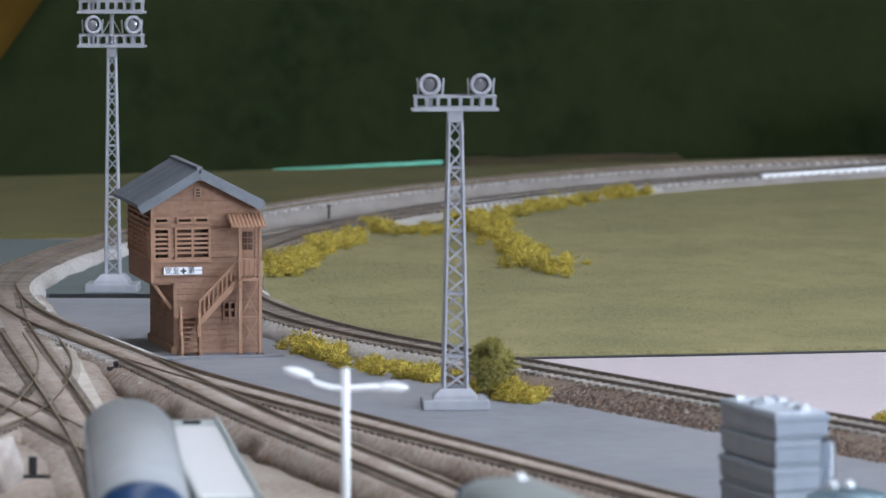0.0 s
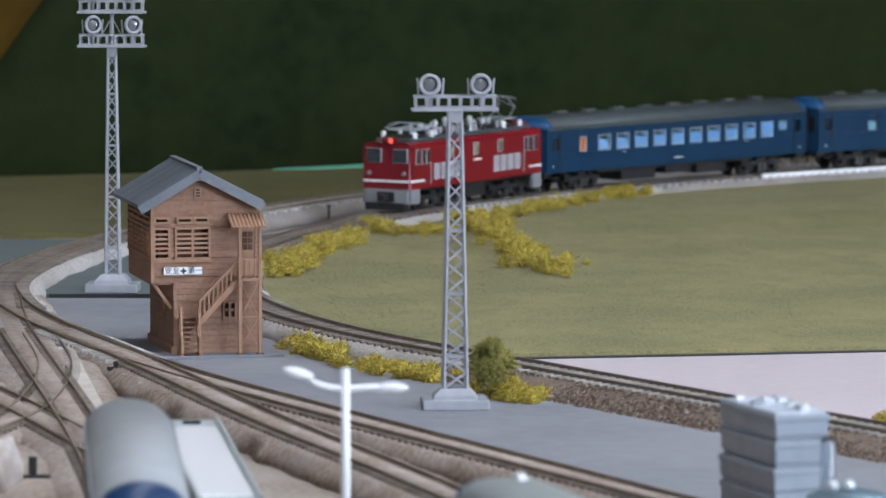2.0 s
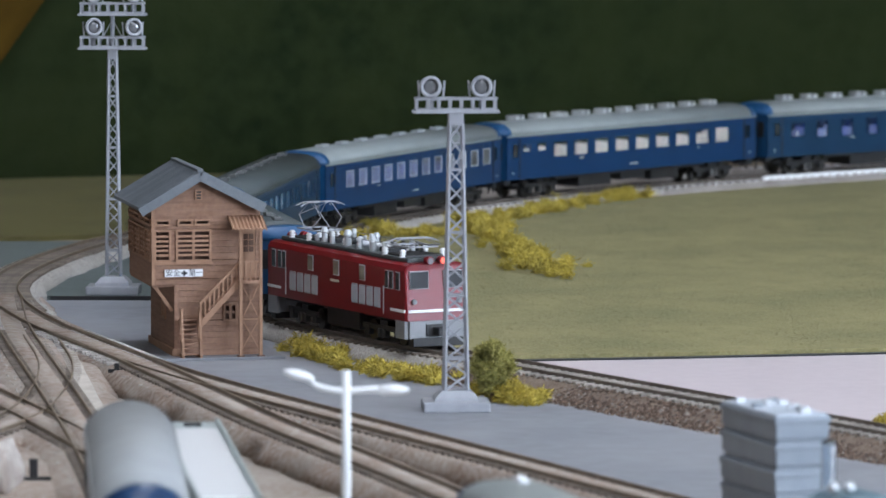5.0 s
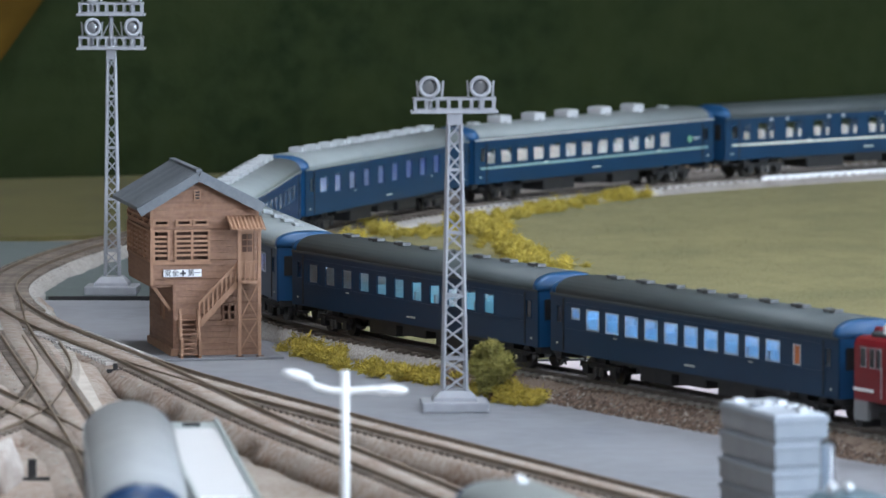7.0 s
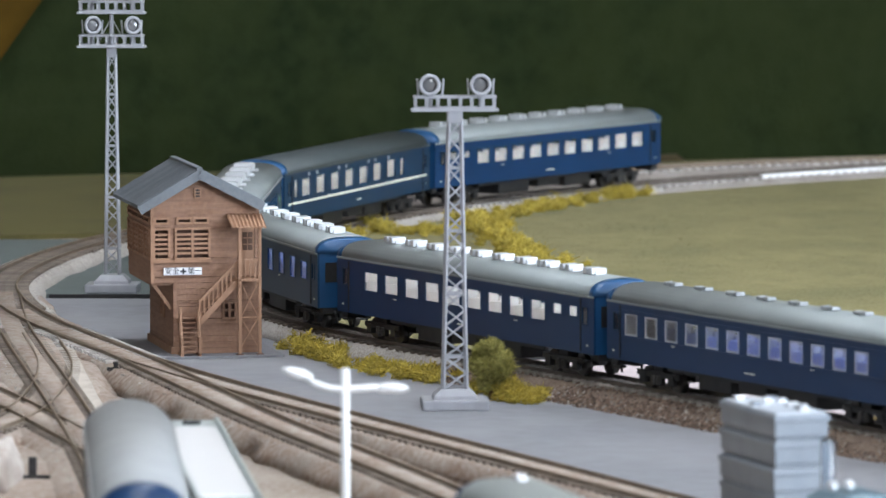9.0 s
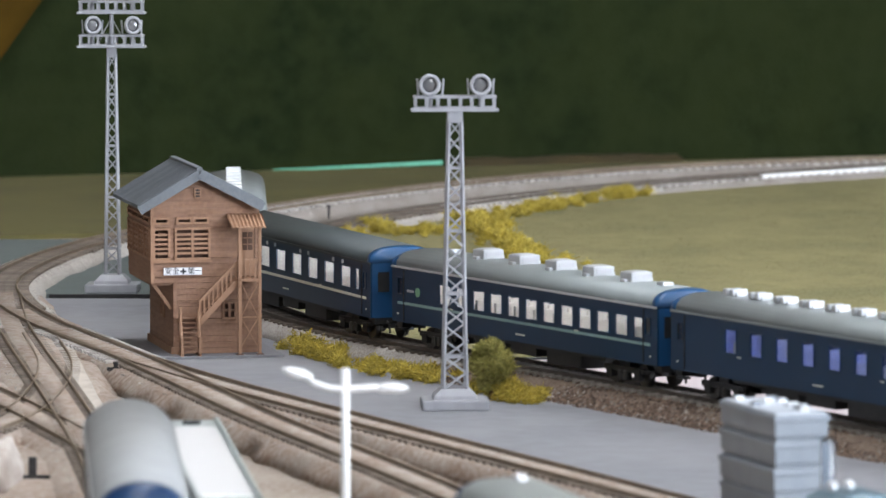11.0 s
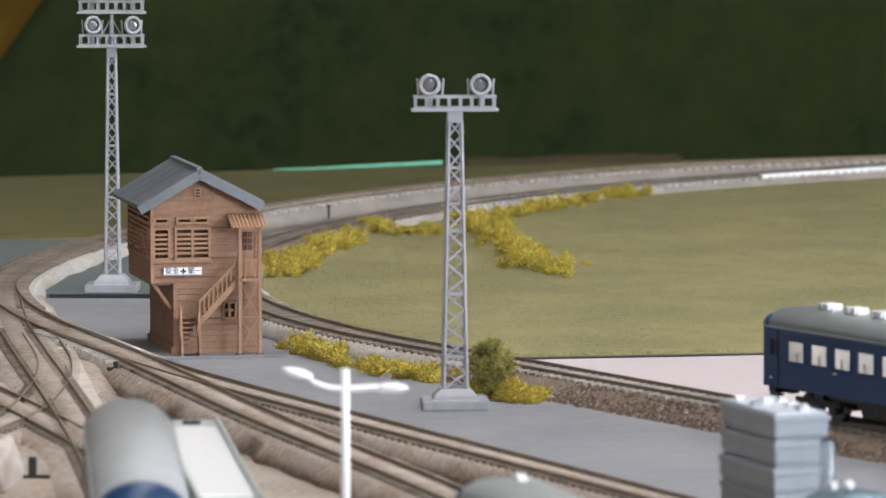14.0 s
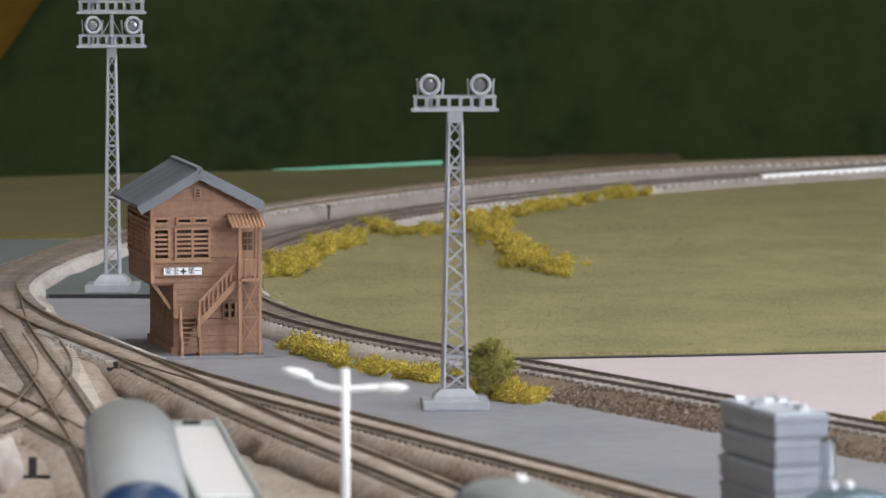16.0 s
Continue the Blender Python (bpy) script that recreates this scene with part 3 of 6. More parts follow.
def rubble(name, count, place, size, material, label, seed):
    """Many small broken stones, one object."""
    rnd = random.Random(seed)
    vs, fs = [], []
    for _ in range(count):
        x, y, z = place(rnd)
        k, r = len(vs), size * rnd.uniform(0.5, 1.3)
        for dx, dy, dz in ((1, 0, 0), (-1, 0, 0), (0, 1, 0), (0, -1, 0), (0, 0, 1), (0, 0, -0.5)):
            q = r * rnd.uniform(0.6, 1.2)
            vs.append((x + dx * q + r * rnd.uniform(-.3, .3), y + dy * q + r * rnd.uniform(-.3, .3), z + dz * q * 0.8))
        fs += [tuple(k + i for i in t) for t in ((0, 2, 4), (2, 1, 4), (1, 3, 4), (3, 0, 4), (2, 0, 5), (1, 2, 5), (3, 1, 5), (0, 3, 5))]
    me = bpy.data.meshes.new(name)
    me.from_pydata(vs, [], fs)
    me.materials.append(M[material])
    ob = new(name, me)
    return tagged(ob, label, "ballast stones", kind="stuff")


def on_line(rnd, line, lo, hi, sides):
    k = rnd.uniform(lo, hi) * (len(line) - 1)
    i = int(k)
    x, y, h = line[i]
    o, z = sides(rnd)
    j = rnd.uniform(-0.006, 0.006)
    return x - o * math.sin(h) + j * math.cos(h), y + o * math.cos(h) + j * math.sin(h), z


def slope_side(rnd):
    u = rnd.random()
    return -(0.0155 + 0.0225 * u), -0.0036 - 0.0078 * u ** 0.75 + 0.0003


def crib(rnd):
    return rnd.uniform(-0.0155, 0.0155), -0.0028


NEAR_TO = float(np.argmin(np.hypot(MAIN_A[:, 0] - 0.27, MAIN_A[:, 1] - 2.9)) / (len(MAIN) - 1))
BEND_FROM = float(np.argmin(np.hypot(MAIN_A[:, 0] - 0.30, MAIN_A[:, 1] - 4.55)) / (len(MAIN) - 1))
rubble("ballast_stones", 5200, lambda r: on_line(r, MAIN, BROWN_FROM, NEAR_TO, slope_side), 0.0014, "stone_brown", "loose brown ballast stones on the track's slope", 3)
rubble("mixed_stones", 1000, lambda r: on_line(r, MAIN, BROWN_FROM, NEAR_TO, slope_side), 0.0013, "stone_grey", "paler stones mixed into the brown ballast slope", 23)
rubble("crib_stones", 3500, lambda r: on_line(r, MAIN, BROWN_FROM, NEAR_TO, crib), 0.0007, "stone_brown", "fine brown ballast stones between the sleepers", 4)
rubble("pale_stones", 7000, lambda r: on_line(r, MAIN, BEND_FROM, BROWN_FROM, lambda q: (q.choice((-1, 1)) * q.uniform(0.0, 0.0185), -0.0032)), 0.0006, "stone_pale", "fine pale ballast stones along the bend", 5)
rubble("far_stones", 4000, lambda r: on_line(r, OUTER, far_to - 0.3, far_to, lambda q: (q.uniform(-0.0185, 0.0185), -0.0032)), 0.0006, "stone_grey", "fine grey ballast stones along the far track", 16)
rubble("outer_stones", 4000, lambda r: on_line(r, OUTER, far_to, bend_to, lambda q: (q.uniform(-0.0185, 0.0185), -0.0032)), 0.0006, "stone_pale", "fine pale ballast stones along the outer track", 6)
rubble("yard_stones", 3500, lambda r: on_line(r, r.choice((YARD, BRANCH, OUTER[len(OUTER) * 6 // 10:])), 0.0, 1.0, lambda q: (q.choice((-1, 1)) * q.uniform(0.0130, 0.0180), -0.0034)), 0.0006, "stone_pale", "fine pale gravel scattered over the yard", 7)

# a pale card strip beside the yard track and the raised earth round the sidings
tagged(part("card_strip", sheet([(-0.1935, 3.41), (-0.1628, 3.135), (-0.1560, 3.137), (-0.1865, 3.42)], -0.0075, -0.0027), "card", None), "weathered pale card strip beside the yard track", "card strip")


setting("raised_earth", sheet([(-0.184, 3.425), (-0.172, 3.37), (-0.158, 3.31), (-0.146, 3.262), (-0.120, 3.19), (-0.070, 3.03), (-0.03, 2.88), (0.0, 2.78), (0.03, 2.80), (-0.05, 3.06), (-0.11, 3.22), (-0.16, 3.36)], GROUND - 0.001, -0.0052), "earth", "raised earth beside the siding with a broken edge", "ground")
setting("yard_earth", sheet([(-0.42, 3.62), (-0.262, 3.69), (-0.25, 3.60), (-0.20, 3.44), (-0.178, 3.33), (-0.155, 3.22), (-0.11, 2.98), (-0.07, 2.7), (-0.02, 2.3), (-0.5, 2.3)], GROUND - 0.001, -0.0062), "earth", "pale earth between the yard tracks", "ground")


def fibres(count, seed):
    """Short upright fibres over the grass mat inside the loop."""
    rng = np.random.default_rng(seed)
    y = 3.42 + 1.06 * rng.random(count * 2) ** 1.25
    x = -0.10 + 0.46 * rng.random(count * 2)
    line = MAIN_A[(MAIN_A[:, 0] < 0.8) & (MAIN_A[:, 1] > 3.2)][::3]
    d2 = (x[:, None] - line[None, :, 0]) ** 2 + (y[:, None] - line[None, :, 1]) ** 2
    k = d2.argmin(1)
    side = -(x - line[k, 0]) * np.sin(line[k, 2]) + (y - line[k, 1]) * np.cos(line[k, 2])
    edge = np.interp(x, [p[0] for p in MAT_EDGE], [p[1] for p in MAT_EDGE])
    ok = (side > 0.0225) & (y > edge + 0.001)
    x, y = x[ok][:count], y[ok][:count]
    n = len(x)
    h = rng.uniform(0.00012, 0.0005, n)
    a = rng.uniform(0, 6.28, n)
    w = rng.uniform(0.0002, 0.0005, n)
    v = np.empty((n, 3, 3))
    z = GROUND + 0.0055
    v[:, 0] = np.stack([x - w * np.cos(a), y - w * np.sin(a), np.full(n, z)], 1)
    v[:, 1] = np.stack([x + w * np.cos(a), y + w * np.sin(a), np.full(n, z)], 1)
    v[:, 2] = np.stack([x + rng.uniform(-1, 1, n) * 0.0013, y + rng.uniform(-1, 1, n) * 0.0013, z + h], 1)
    me = bpy.data.meshes.new("grass_fibres")
    me.from_pydata(v.reshape(-1, 3).tolist(), [], np.arange(n * 3).reshape(-1, 3).tolist())
    me.materials.append(M["fibre"])
    tagged(new("grass_fibres", me), "short olive fibres of the grass mat", "grass", kind="stuff")


fibres(110000, 12)


# ---- signal box ----
def cut_rows(x0, x1, z0, z1, rows, holes):
    """Boards from x0 to x1 in equal rows, cut where a hole (x0, x1, z0, z1) lies."""
    out = []
    dz = (z1 - z0) / rows
    for r in range(rows):
        a, b = z0 + r * dz, z0 + (r + 1) * dz
        cuts = {a, b} | {z for h in holes for z in h[2:] if a < z < b}
        cuts = sorted(cuts)
        for c, d in zip(cuts, cuts[1:]):
            spans = [(x0, x1)]
            for hx0, hx1, hz0, hz1 in holes:
                if hz0 < (c + d) / 2 < hz1:
                    spans = [s for p, q in spans for s in ((p, min(q, hx0)), (max(p, hx1), q)) if s[1] - s[0] > 0.0002]
            out += [(p, q, c, d, d == b) for p, q in spans]
    return out


def board_wall(parent, wall_name, x0, x1, z0, z1, rows, holes, at, label=""):
    """A wall of separate planks, each slightly proud, with a thin backing."""
    bm = bmesh.new()
    xs = sorted({x0, x1} | {x for h in holes for x in h[:2]})
    zs = sorted({z0, z1} | {z for h in holes for z in h[2:]})
    for p, q in zip(xs, xs[1:]):
        for c, d in zip(zs, zs[1:]):
            if not any(h[0] < (p + q) / 2 < h[1] and h[2] < (c + d) / 2 < h[3] for h in holes):
                box(bm, p, q, 0.0008, 0.0016, c, d)
    bmesh.ops.remove_doubles(bm, verts=bm.verts, dist=1e-6)
    wall = part(wall_name, bm, "wood", parent, label, at)
    for p, q, c, d, _ in cut_rows(x0, x1, z0, z1, rows, holes):
        b = boxes((p, q, 0.0, 0.0008, c + 0.00008, d - 0.00008))
        top = [v for v in b.verts if v.co.y < 0.0001 and v.co.z > d - 0.0002]
        for v in top:
            v.co.y += 0.0003
        part("plank", b, "wood", wall)
    return wall


def slat_window(parent, w, h, slats, at, mullions=(), wood="wood2"):
    """A wooden window frame with horizontal glazing bars."""
    f = 0.0011
    win = part("window", boxes((0, w, -0.0009, 0.0006, 0, f), (0, w, -0.0009, 0.0006, h - f, h), (0, f, -0.0009, 0.0006, f, h - f), (w - f, w, -0.0009, 0.0006, f, h - f)), wood, parent, "wooden window frame", at)
    for m in mullions:
        part("mullion", boxes((m - 0.0006, m + 0.0006, -0.0007, 0.0004, f, h - f)), wood, win)
    for k in range(slats):
        z = f + (h - 2 * f) * (k + 1) / (slats + 1)
        part("glazing_bar", boxes((f, w - f, -0.0004, 0.0003, z - 0.0006, z + 0.0006)), wood, win)
    return win


def build_signal_box():
    sb = thing("signal_box", pose(-0.114, 3.437, GROUND + 0.0022, 0, 0, 12), "brown plank-walled two-storey signal box with grey roof", "signal box")
    part("base_slab", boxes((-0.0375, 0.032, -0.013, 0.080, 0, 0.0014), bevel=0.0003), "stonegrey", sb, "flat grey base slab")
    g = 0.0014
    L, Rr, UL, D = -0.0225, 0.0216, -0.0335, 0.072
    front = pose(0, 0, 0)
    # front face, lower and upper storey
    low_holes = [(0.0030, 0.0096, 0.0190, 0.0272)]
    board_wall(sb, "lower_front_wall", L, Rr, g, 0.0375, 12, low_holes, front)
    up_holes = [(-0.0322, -0.0246, 0.0496, 0.0648), (-0.0211, -0.0040, 0.0496, 0.0648), (-0.0320, -0.0248, 0.0675, 0.0703), (-0.0205, -0.0130, 0.0675, 0.0703),
                (-0.0117, -0.0045, 0.0675, 0.0703), (0.0122, 0.0192, 0.0400, 0.0650)]
    board_wall(sb, "upper_front_wall", UL, Rr, 0.0375, 0.0722, 11, up_holes, front)
    # left faces; the upper storey overhangs
    side = Matrix.Translation((L, D, 0)) @ pose(0, 0, 0, 0, 0, -90)
    board_wall(sb, "lower_side_wall", 0.0, D, g, 0.0375, 12, [(0.038, 0.046, 0.018, 0.028)], side)
    side_up = Matrix.Translation((UL, D, 0)) @ pose(0, 0, 0, 0, 0, -90)
    holes = [(0.003 + k * 0.0170, 0.0175 + k * 0.0170, 0.0496, 0.0648) for k in range(4)] + [(0.003 + k * 0.0170, 0.0175 + k * 0.0170, 0.0675, 0.0705) for k in range(4)]
    board_wall(sb, "upper_side_wall", 0.0, D, 0.0375, 0.0785, 13, holes, side_up)
    part("back_wall", boxes((L + 0.0005, Rr, D - 0.0015, D, g, 0.0375), (UL + 0.0005, Rr, D - 0.0015, D, 0.0375, 0.0722)), "wood", sb)
    part("east_wall", boxes((Rr - 0.0015, Rr, 0.0017, D - 0.0016, g, 0.0722)), "wood", sb)
    part("floor_deck", boxes((UL + 0.0002, Rr - 0.0017, 0.0018, D - 0.0018, 0.0362, 0.0374)), "wood", sb)
    part("interior", boxes((L + 0.008, Rr - 0.004, 0.006, D - 0.006, g, 0.0355), (UL + 0.0040, Rr - 0.005, 0.0040, D - 0.008, 0.0376, 0.0706)), "darkwood", sb, "dark brown interior fittings")
    # gable with a louvred vent
    bm = bmesh.new()
    ridge = -0.0098
    loft(bm, [[(UL, y, 0.0722), (Rr, y, 0.0722), (Rr, y, 0.0764), (ridge, y, 0.0926), (UL, y, 0.0790)] for y in (0.0, 0.0016)])
    gable = part("gable", bm, "wood", sb)
    def span(z):
        lo = UL if z < 0.0788 else ridge - (0.0926 - z) * (ridge - UL) / 0.0138
        hi = Rr if z < 0.0762 else ridge + (0.0926 - z) * (Rr - ridge) / 0.0164
        return lo, hi
    for k in range(6):
        za, zb = 0.0722 + k * 0.0033, 0.0722 + k * 0.0033 + 0.0031
        (la, ha), (lb, hb) = span(za), span(min(zb, 0.0922))
        bm = bmesh.new()
        loft(bm, [[(la, y, za), (ha, y, za), (hb, y, zb), (lb, y, zb)] for y in (-0.0005, -0.00005)])
        bmesh.ops.recalc_face_normals(bm, faces=bm.faces)
        part("plank", bm, "wood", gable)
    vx, vz = ridge - 0.0002, 0.0802
    vent = part("gable_vent", boxes((vx - 0.0018, vx - 0.0012, -0.0013, -0.0004, vz, vz + 0.0052), (vx + 0.0012, vx + 0.0018, -0.0013, -0.0004, vz, vz + 0.0052)), "wood2", sb)
    part("vent_back", boxes((vx - 0.0012, vx + 0.0012, -0.0008, -0.0005, vz + 0.0002, vz + 0.0050)), "under", vent)
    for k in range(4):
        part("slat", boxes((vx - 0.0012, vx + 0.0012, -0.0013, -0.0008, vz + k * 0.0015, vz + 0.0006 + k * 0.0015)), "wood2", vent)
    # roof: two slopes with ribs, barge boards
    def slope(xe, ze):
        s = -1 if xe < ridge else 1
        y0, y1 = -0.0046, D + 0.0025
        zr = 0.0934
        bm = bmesh.new()
        loft(bm, [[(ridge, y, zr), (xe, y, ze), (xe, y, ze + 0.0016), (ridge, y, zr + 0.0018)] for y in (y0, y1)])
        bmesh.ops.recalc_face_normals(bm, faces=bm.faces)
        ob = part("roof_slope", bm, "slate", sb, "grey ribbed sheet roof")
        for k in range(16):
            y = y0 + 0.002 + (y1 - y0 - 0.004) * k / 15
            part("rib", beam(bmesh.new(), (ridge, y, zr + 0.0020), (xe, y, ze + 0.0018), 0.0008, 0.0009), "slate", ob)
        part("barge_board", beam(bmesh.new(), (ridge, y0 - 0.0006, zr - 0.0008), (xe - s * 0.0005, y0 - 0.0006, ze - 0.0008), 0.0012, 0.0046), "slate", ob)
        return ob
    slope(-0.0410, 0.0756)
    slope(0.0234, 0.0764)
    part("ridge_cap", beam(bmesh.new(), (ridge, -0.0050, 0.0955), (ridge, D + 0.0028, 0.0955), 0.0030, 0.0012), "slate", sb)
    # windows
    slat_window(sb, 0.0088, 0.0164, 5, pose(-0.0328, 0, 0.0490))
    slat_window(sb, 0.0183, 0.0164, 5, pose(-0.0217, 0, 0.0490), (0.00915,))
    for wx, ww in ((-0.0324, 0.0080), (-0.0209, 0.0083), (-0.0121, 0.0080)):
        slat_window(sb, ww, 0.0036, 0, pose(wx, 0, 0.0671))
    slat_window(sb, 0.0074, 0.0090, 1, pose(0.0026, 0, 0.0186), (0.0037,), "wood")
    for k in range(4):
        slat_window(sb, 0.0155, 0.0164, 5, side_up @ pose(0.0025 + k * 0.0170, 0, 0.0490), (0.00775,))
        slat_window(sb, 0.0155, 0.0038, 0, side_up @ pose(0.0025 + k * 0.0170, 0, 0.0671))
    slat_window(sb, 0.0088, 0.0106, 2, side @ pose(0.0376, 0, 0.0177), (0.0044,))
    part("corner_post", boxes((UL - 0.0006, UL + 0.0008, -0.0012, 0.0004, 0.0375, 0.0785)), "wood2", sb)
    part("window_rail", boxes((UL, -0.0030, -0.0013, -0.0002, 0.0478, 0.0490)), "wood2", sb)
    part("plinth", boxes((L - 0.0012, L, 0.0, D, g, 0.0050), (L - 0.0012, -0.0165, -0.0008, -0.0002, g, 0.0050)), "wood2", sb)
    for y in (0.004,):
        part("overhang_brace", beam(bmesh.new(), (L - 0.0004, y, 0.0240), (UL + 0.0012, y, 0.0372), 0.0012, 0.0016), "wood2", sb)
    # sign
    sign = part("sign_board", boxes((-0.0262, -0.0068, -0.0016, -0.0007, 0.0403, 0.0440)), "sign", sb, "white board reading safety first in black characters", pose(-0.0013, 0, 0.0013))
    def letters(text, x):
        cu = bpy.data.curves.new("sign_letters", "FONT")
        cu.body, cu.size, cu.extrude = text, 0.0037, 0.0001
        cu.align_x, cu.align_y = "CENTER", "CENTER"
        cu.materials.append(M["ink"])
        ob = new("sign_letters", cu)
        ob.parent = sign
        ob.matrix_basis = pose(x, -0.0018, 0.04215, 90, 0, 0)
    letters("安", -0.0240)
    letters("全", -0.0202)
    letters("第", -0.0122)
    letters("一", -0.0088)
    part("cross", boxes((-0.0178, -0.0148, -0.0019, -0.0016, 0.0417, 0.0426), (-0.01675, -0.01585, -0.00195, -0.0016, 0.0407, 0.0436)), "ink", sign)
    # porch with door, posts, landing and little roof
    door = part("door", boxes((0.0124, 0.0190, 0.0004, 0.0013, 0.0402, 0.0648)), "wood2", sb, "half-glazed wooden door")
    for a in range(2):
        for b in range(3):
            part("pane", boxes((0.0131 + a * 0.0028, 0.0154 + a * 0.0028, 0.0001, 0.0004, 0.0535 + b * 0.0032, 0.0562 + b * 0.0032)), "darkwood", door)
    for px in (0.0098, 0.0200):
        for py in (-0.0100,):
            post = part("porch_post", boxes((px - 0.0008, px + 0.0008, py - 0.0008, py + 0.0008, g + 0.0006, 0.0672)), "wood2", sb, "tan square porch post")
            part("post_foot", boxes((px - 0.0018, px + 0.0018, py - 0.0014, py + 0.0014, g, g + 0.0006)), "darkwood", post)
    part("landing", boxes((0.0090, 0.0208, -0.0108, -0.0004, 0.0385, 0.0400)), "wood2", sb)
    rail = part("landing_rail", boxes((0.0106, 0.0192, -0.0104, -0.0096, 0.0488, 0.0498)), "wood2", sb)
    for k in range(3):
        part("baluster", boxes((0.0124 + k * 0.0024, 0.0130 + k * 0.0024, -0.0103, -0.0097, 0.0400, 0.0488)), "wood2", rail)
    for z0_, z1_ in ((g + 0.004, 0.0200), (0.0208, 0.0378)):
        part("cross_brace", beams([((0.0106, -0.0100, z0_), (0.0192, -0.0100, z1_)), ((0.0192, -0.0094, z0_), (0.0106, -0.0094, z1_))], 0.0006), "wood2", sb)
    part("porch_tie", boxes((0.0106, 0.0192, -0.0104, -0.0096, 0.0200, 0.0208)), "wood2", sb)
    bm = bmesh.new()
    n = 36
    rings = []
    for y, z in ((-0.0135, 0.0664), (-0.0002, 0.0720)):
        top = [(0.0050 + 0.0178 * i / n, y, z + 0.0004 * math.sin(i * math.pi * 2 / 4)) for i in range(n + 1)]
        rings.append(top + [(x, y, zz - 0.0007) for x, _, zz in top[::-1]])
    loft(bm, rings)
    bmesh.ops.recalc_face_normals(bm, faces=bm.faces)
    part("porch_roof", bm, "wood2", sb, "tan corrugated porch roof")
    part("porch_beam", boxes((0.0086, 0.0214, -0.0110, -0.0094, 0.0653, 0.0666)), "wood2", sb)
    # stair: lower flight comes forward, upper flight climbs along the face
    stair = part("stair", boxes((-0.0204, -0.0196, -0.0118, -0.0010, g, g + 0.0012), (-0.0112, -0.0104, -0.0118, -0.0010, g, g + 0.0012)), "wood2", sb, "tan wooden outside stair with handrail")
    for x in (-0.0200, -0.0108):
        part("stringer", beam(bmesh.new(), (x, -0.0118, g + 0.0004), (x, -0.0012, 0.0196), 0.0008, 0.0030), "wood2", stair)
        part("newel", boxes((x - 0.0007, x + 0.0007, -0.0125, -0.0113, g, 0.0105)), "wood2", stair)
        part("newel", boxes((x - 0.0007, x + 0.0007, -0.0070, -0.0058, 0.0090, 0.0260)), "wood2", stair)
        part("handrail", beam(bmesh.new(), (x, -0.0119, 0.0105), (x, -0.0064, 0.0258), 0.0009), "wood2", stair)
    for k in range(8):
        part("tread", boxes((-0.0196, -0.0112, -0.0116 + k * 0.0013, -0.0096 + k * 0.0013, 0.0032 + k * 0.0023, 0.0039 + k * 0.0023)), "wood", stair)
    for y in (-0.0078, -0.0014):
        part("stringer", beam(bmesh.new(), (-0.0106, y, 0.0175), (0.0094, y, 0.0388), 0.0008, 0.0028), "wood2", stair)
    for k in range(10):
        x = -0.0098 + k * 0.0019
        part("tread", boxes((x, x + 0.0019, -0.0074, -0.0018, 0.0196 + k * 0.00195, 0.0203 + k * 0.00195)), "wood", stair)
    part("handrail", beam(bmesh.new(), (-0.0106, -0.0078, 0.0285), (0.0094, -0.0078, 0.0488), 0.0009, 0.0012), "wood2", stair)
    for k in range(9):
        x = -0.0103 + k * 0.0023
        z = 0.0188 + (x + 0.0106) * 1.05
        part("baluster", boxes((x - 0.0004, x + 0.0004, -0.0081, -0.0075, z, z + 0.0096)), "wood2", stair)
    return sb


build_signal_box()


# ---- floodlight towers ----
def lattice(parent, z0, z1, w0, w1, bays, leg=0.0013):
    mast = part("mast", bmesh.new(), "steel", parent, "tapered lattice mast")
    def at(z, i, j):
        w = w0 + (w1 - w0) * (z - z0) / (z1 - z0)
        return (i * w / 2, j * w / 2, z)
    for i, j in ((-1, -1), (1, -1), (1, 1), (-1, 1)):
        part("leg", beam(bmesh.new(), at(z0, i, j), at(z1, i, j), leg), "steel", mast)
    zs = [z0 + (z1 - z0) * (k / bays) ** 1.0 for k in range(bays + 1)]
    faces = (((-1, -1), (1, -1)), ((1, -1), (1, 1)), ((1, 1), (-1, 1)), ((-1, 1), (-1, -1)))
    for k, (a, b) in enumerate(zip(zs, zs[1:])):
        for p, q in faces:
            if k % 2:
                p, q = q, p
            part("diagonal", beam(bmesh.new(), at(a, *p), at(b, *q), leg * 0.68), "steel", mast)
    for k in range(2, bays, 4):
        bm = bmesh.new()
        for p, q in faces:
            beam(bm, at(zs[k], *p), at(zs[k], *q), 0.0010)
        part("tie_ring", bm, "steel", mast)
    return mast


def ring_bm(r0, r1, y0, y1, n=20):
    bm = bmesh.new()
    rings = [[(r * math.cos(a), y, r * math.sin(a)) for a in np.linspace(0, 2 * math.pi, n, endpoint=False)] for r, y in ((r0, y0), (r1, y0), (r1, y1), (r0, y1))]
    rings.append(rings[0])
    loft(bm, rings, caps=False)
    bmesh.ops.remove_doubles(bm, verts=bm.verts, dist=1e-6)
    bmesh.ops.recalc_face_normals(bm, faces=bm.faces)
    return bm


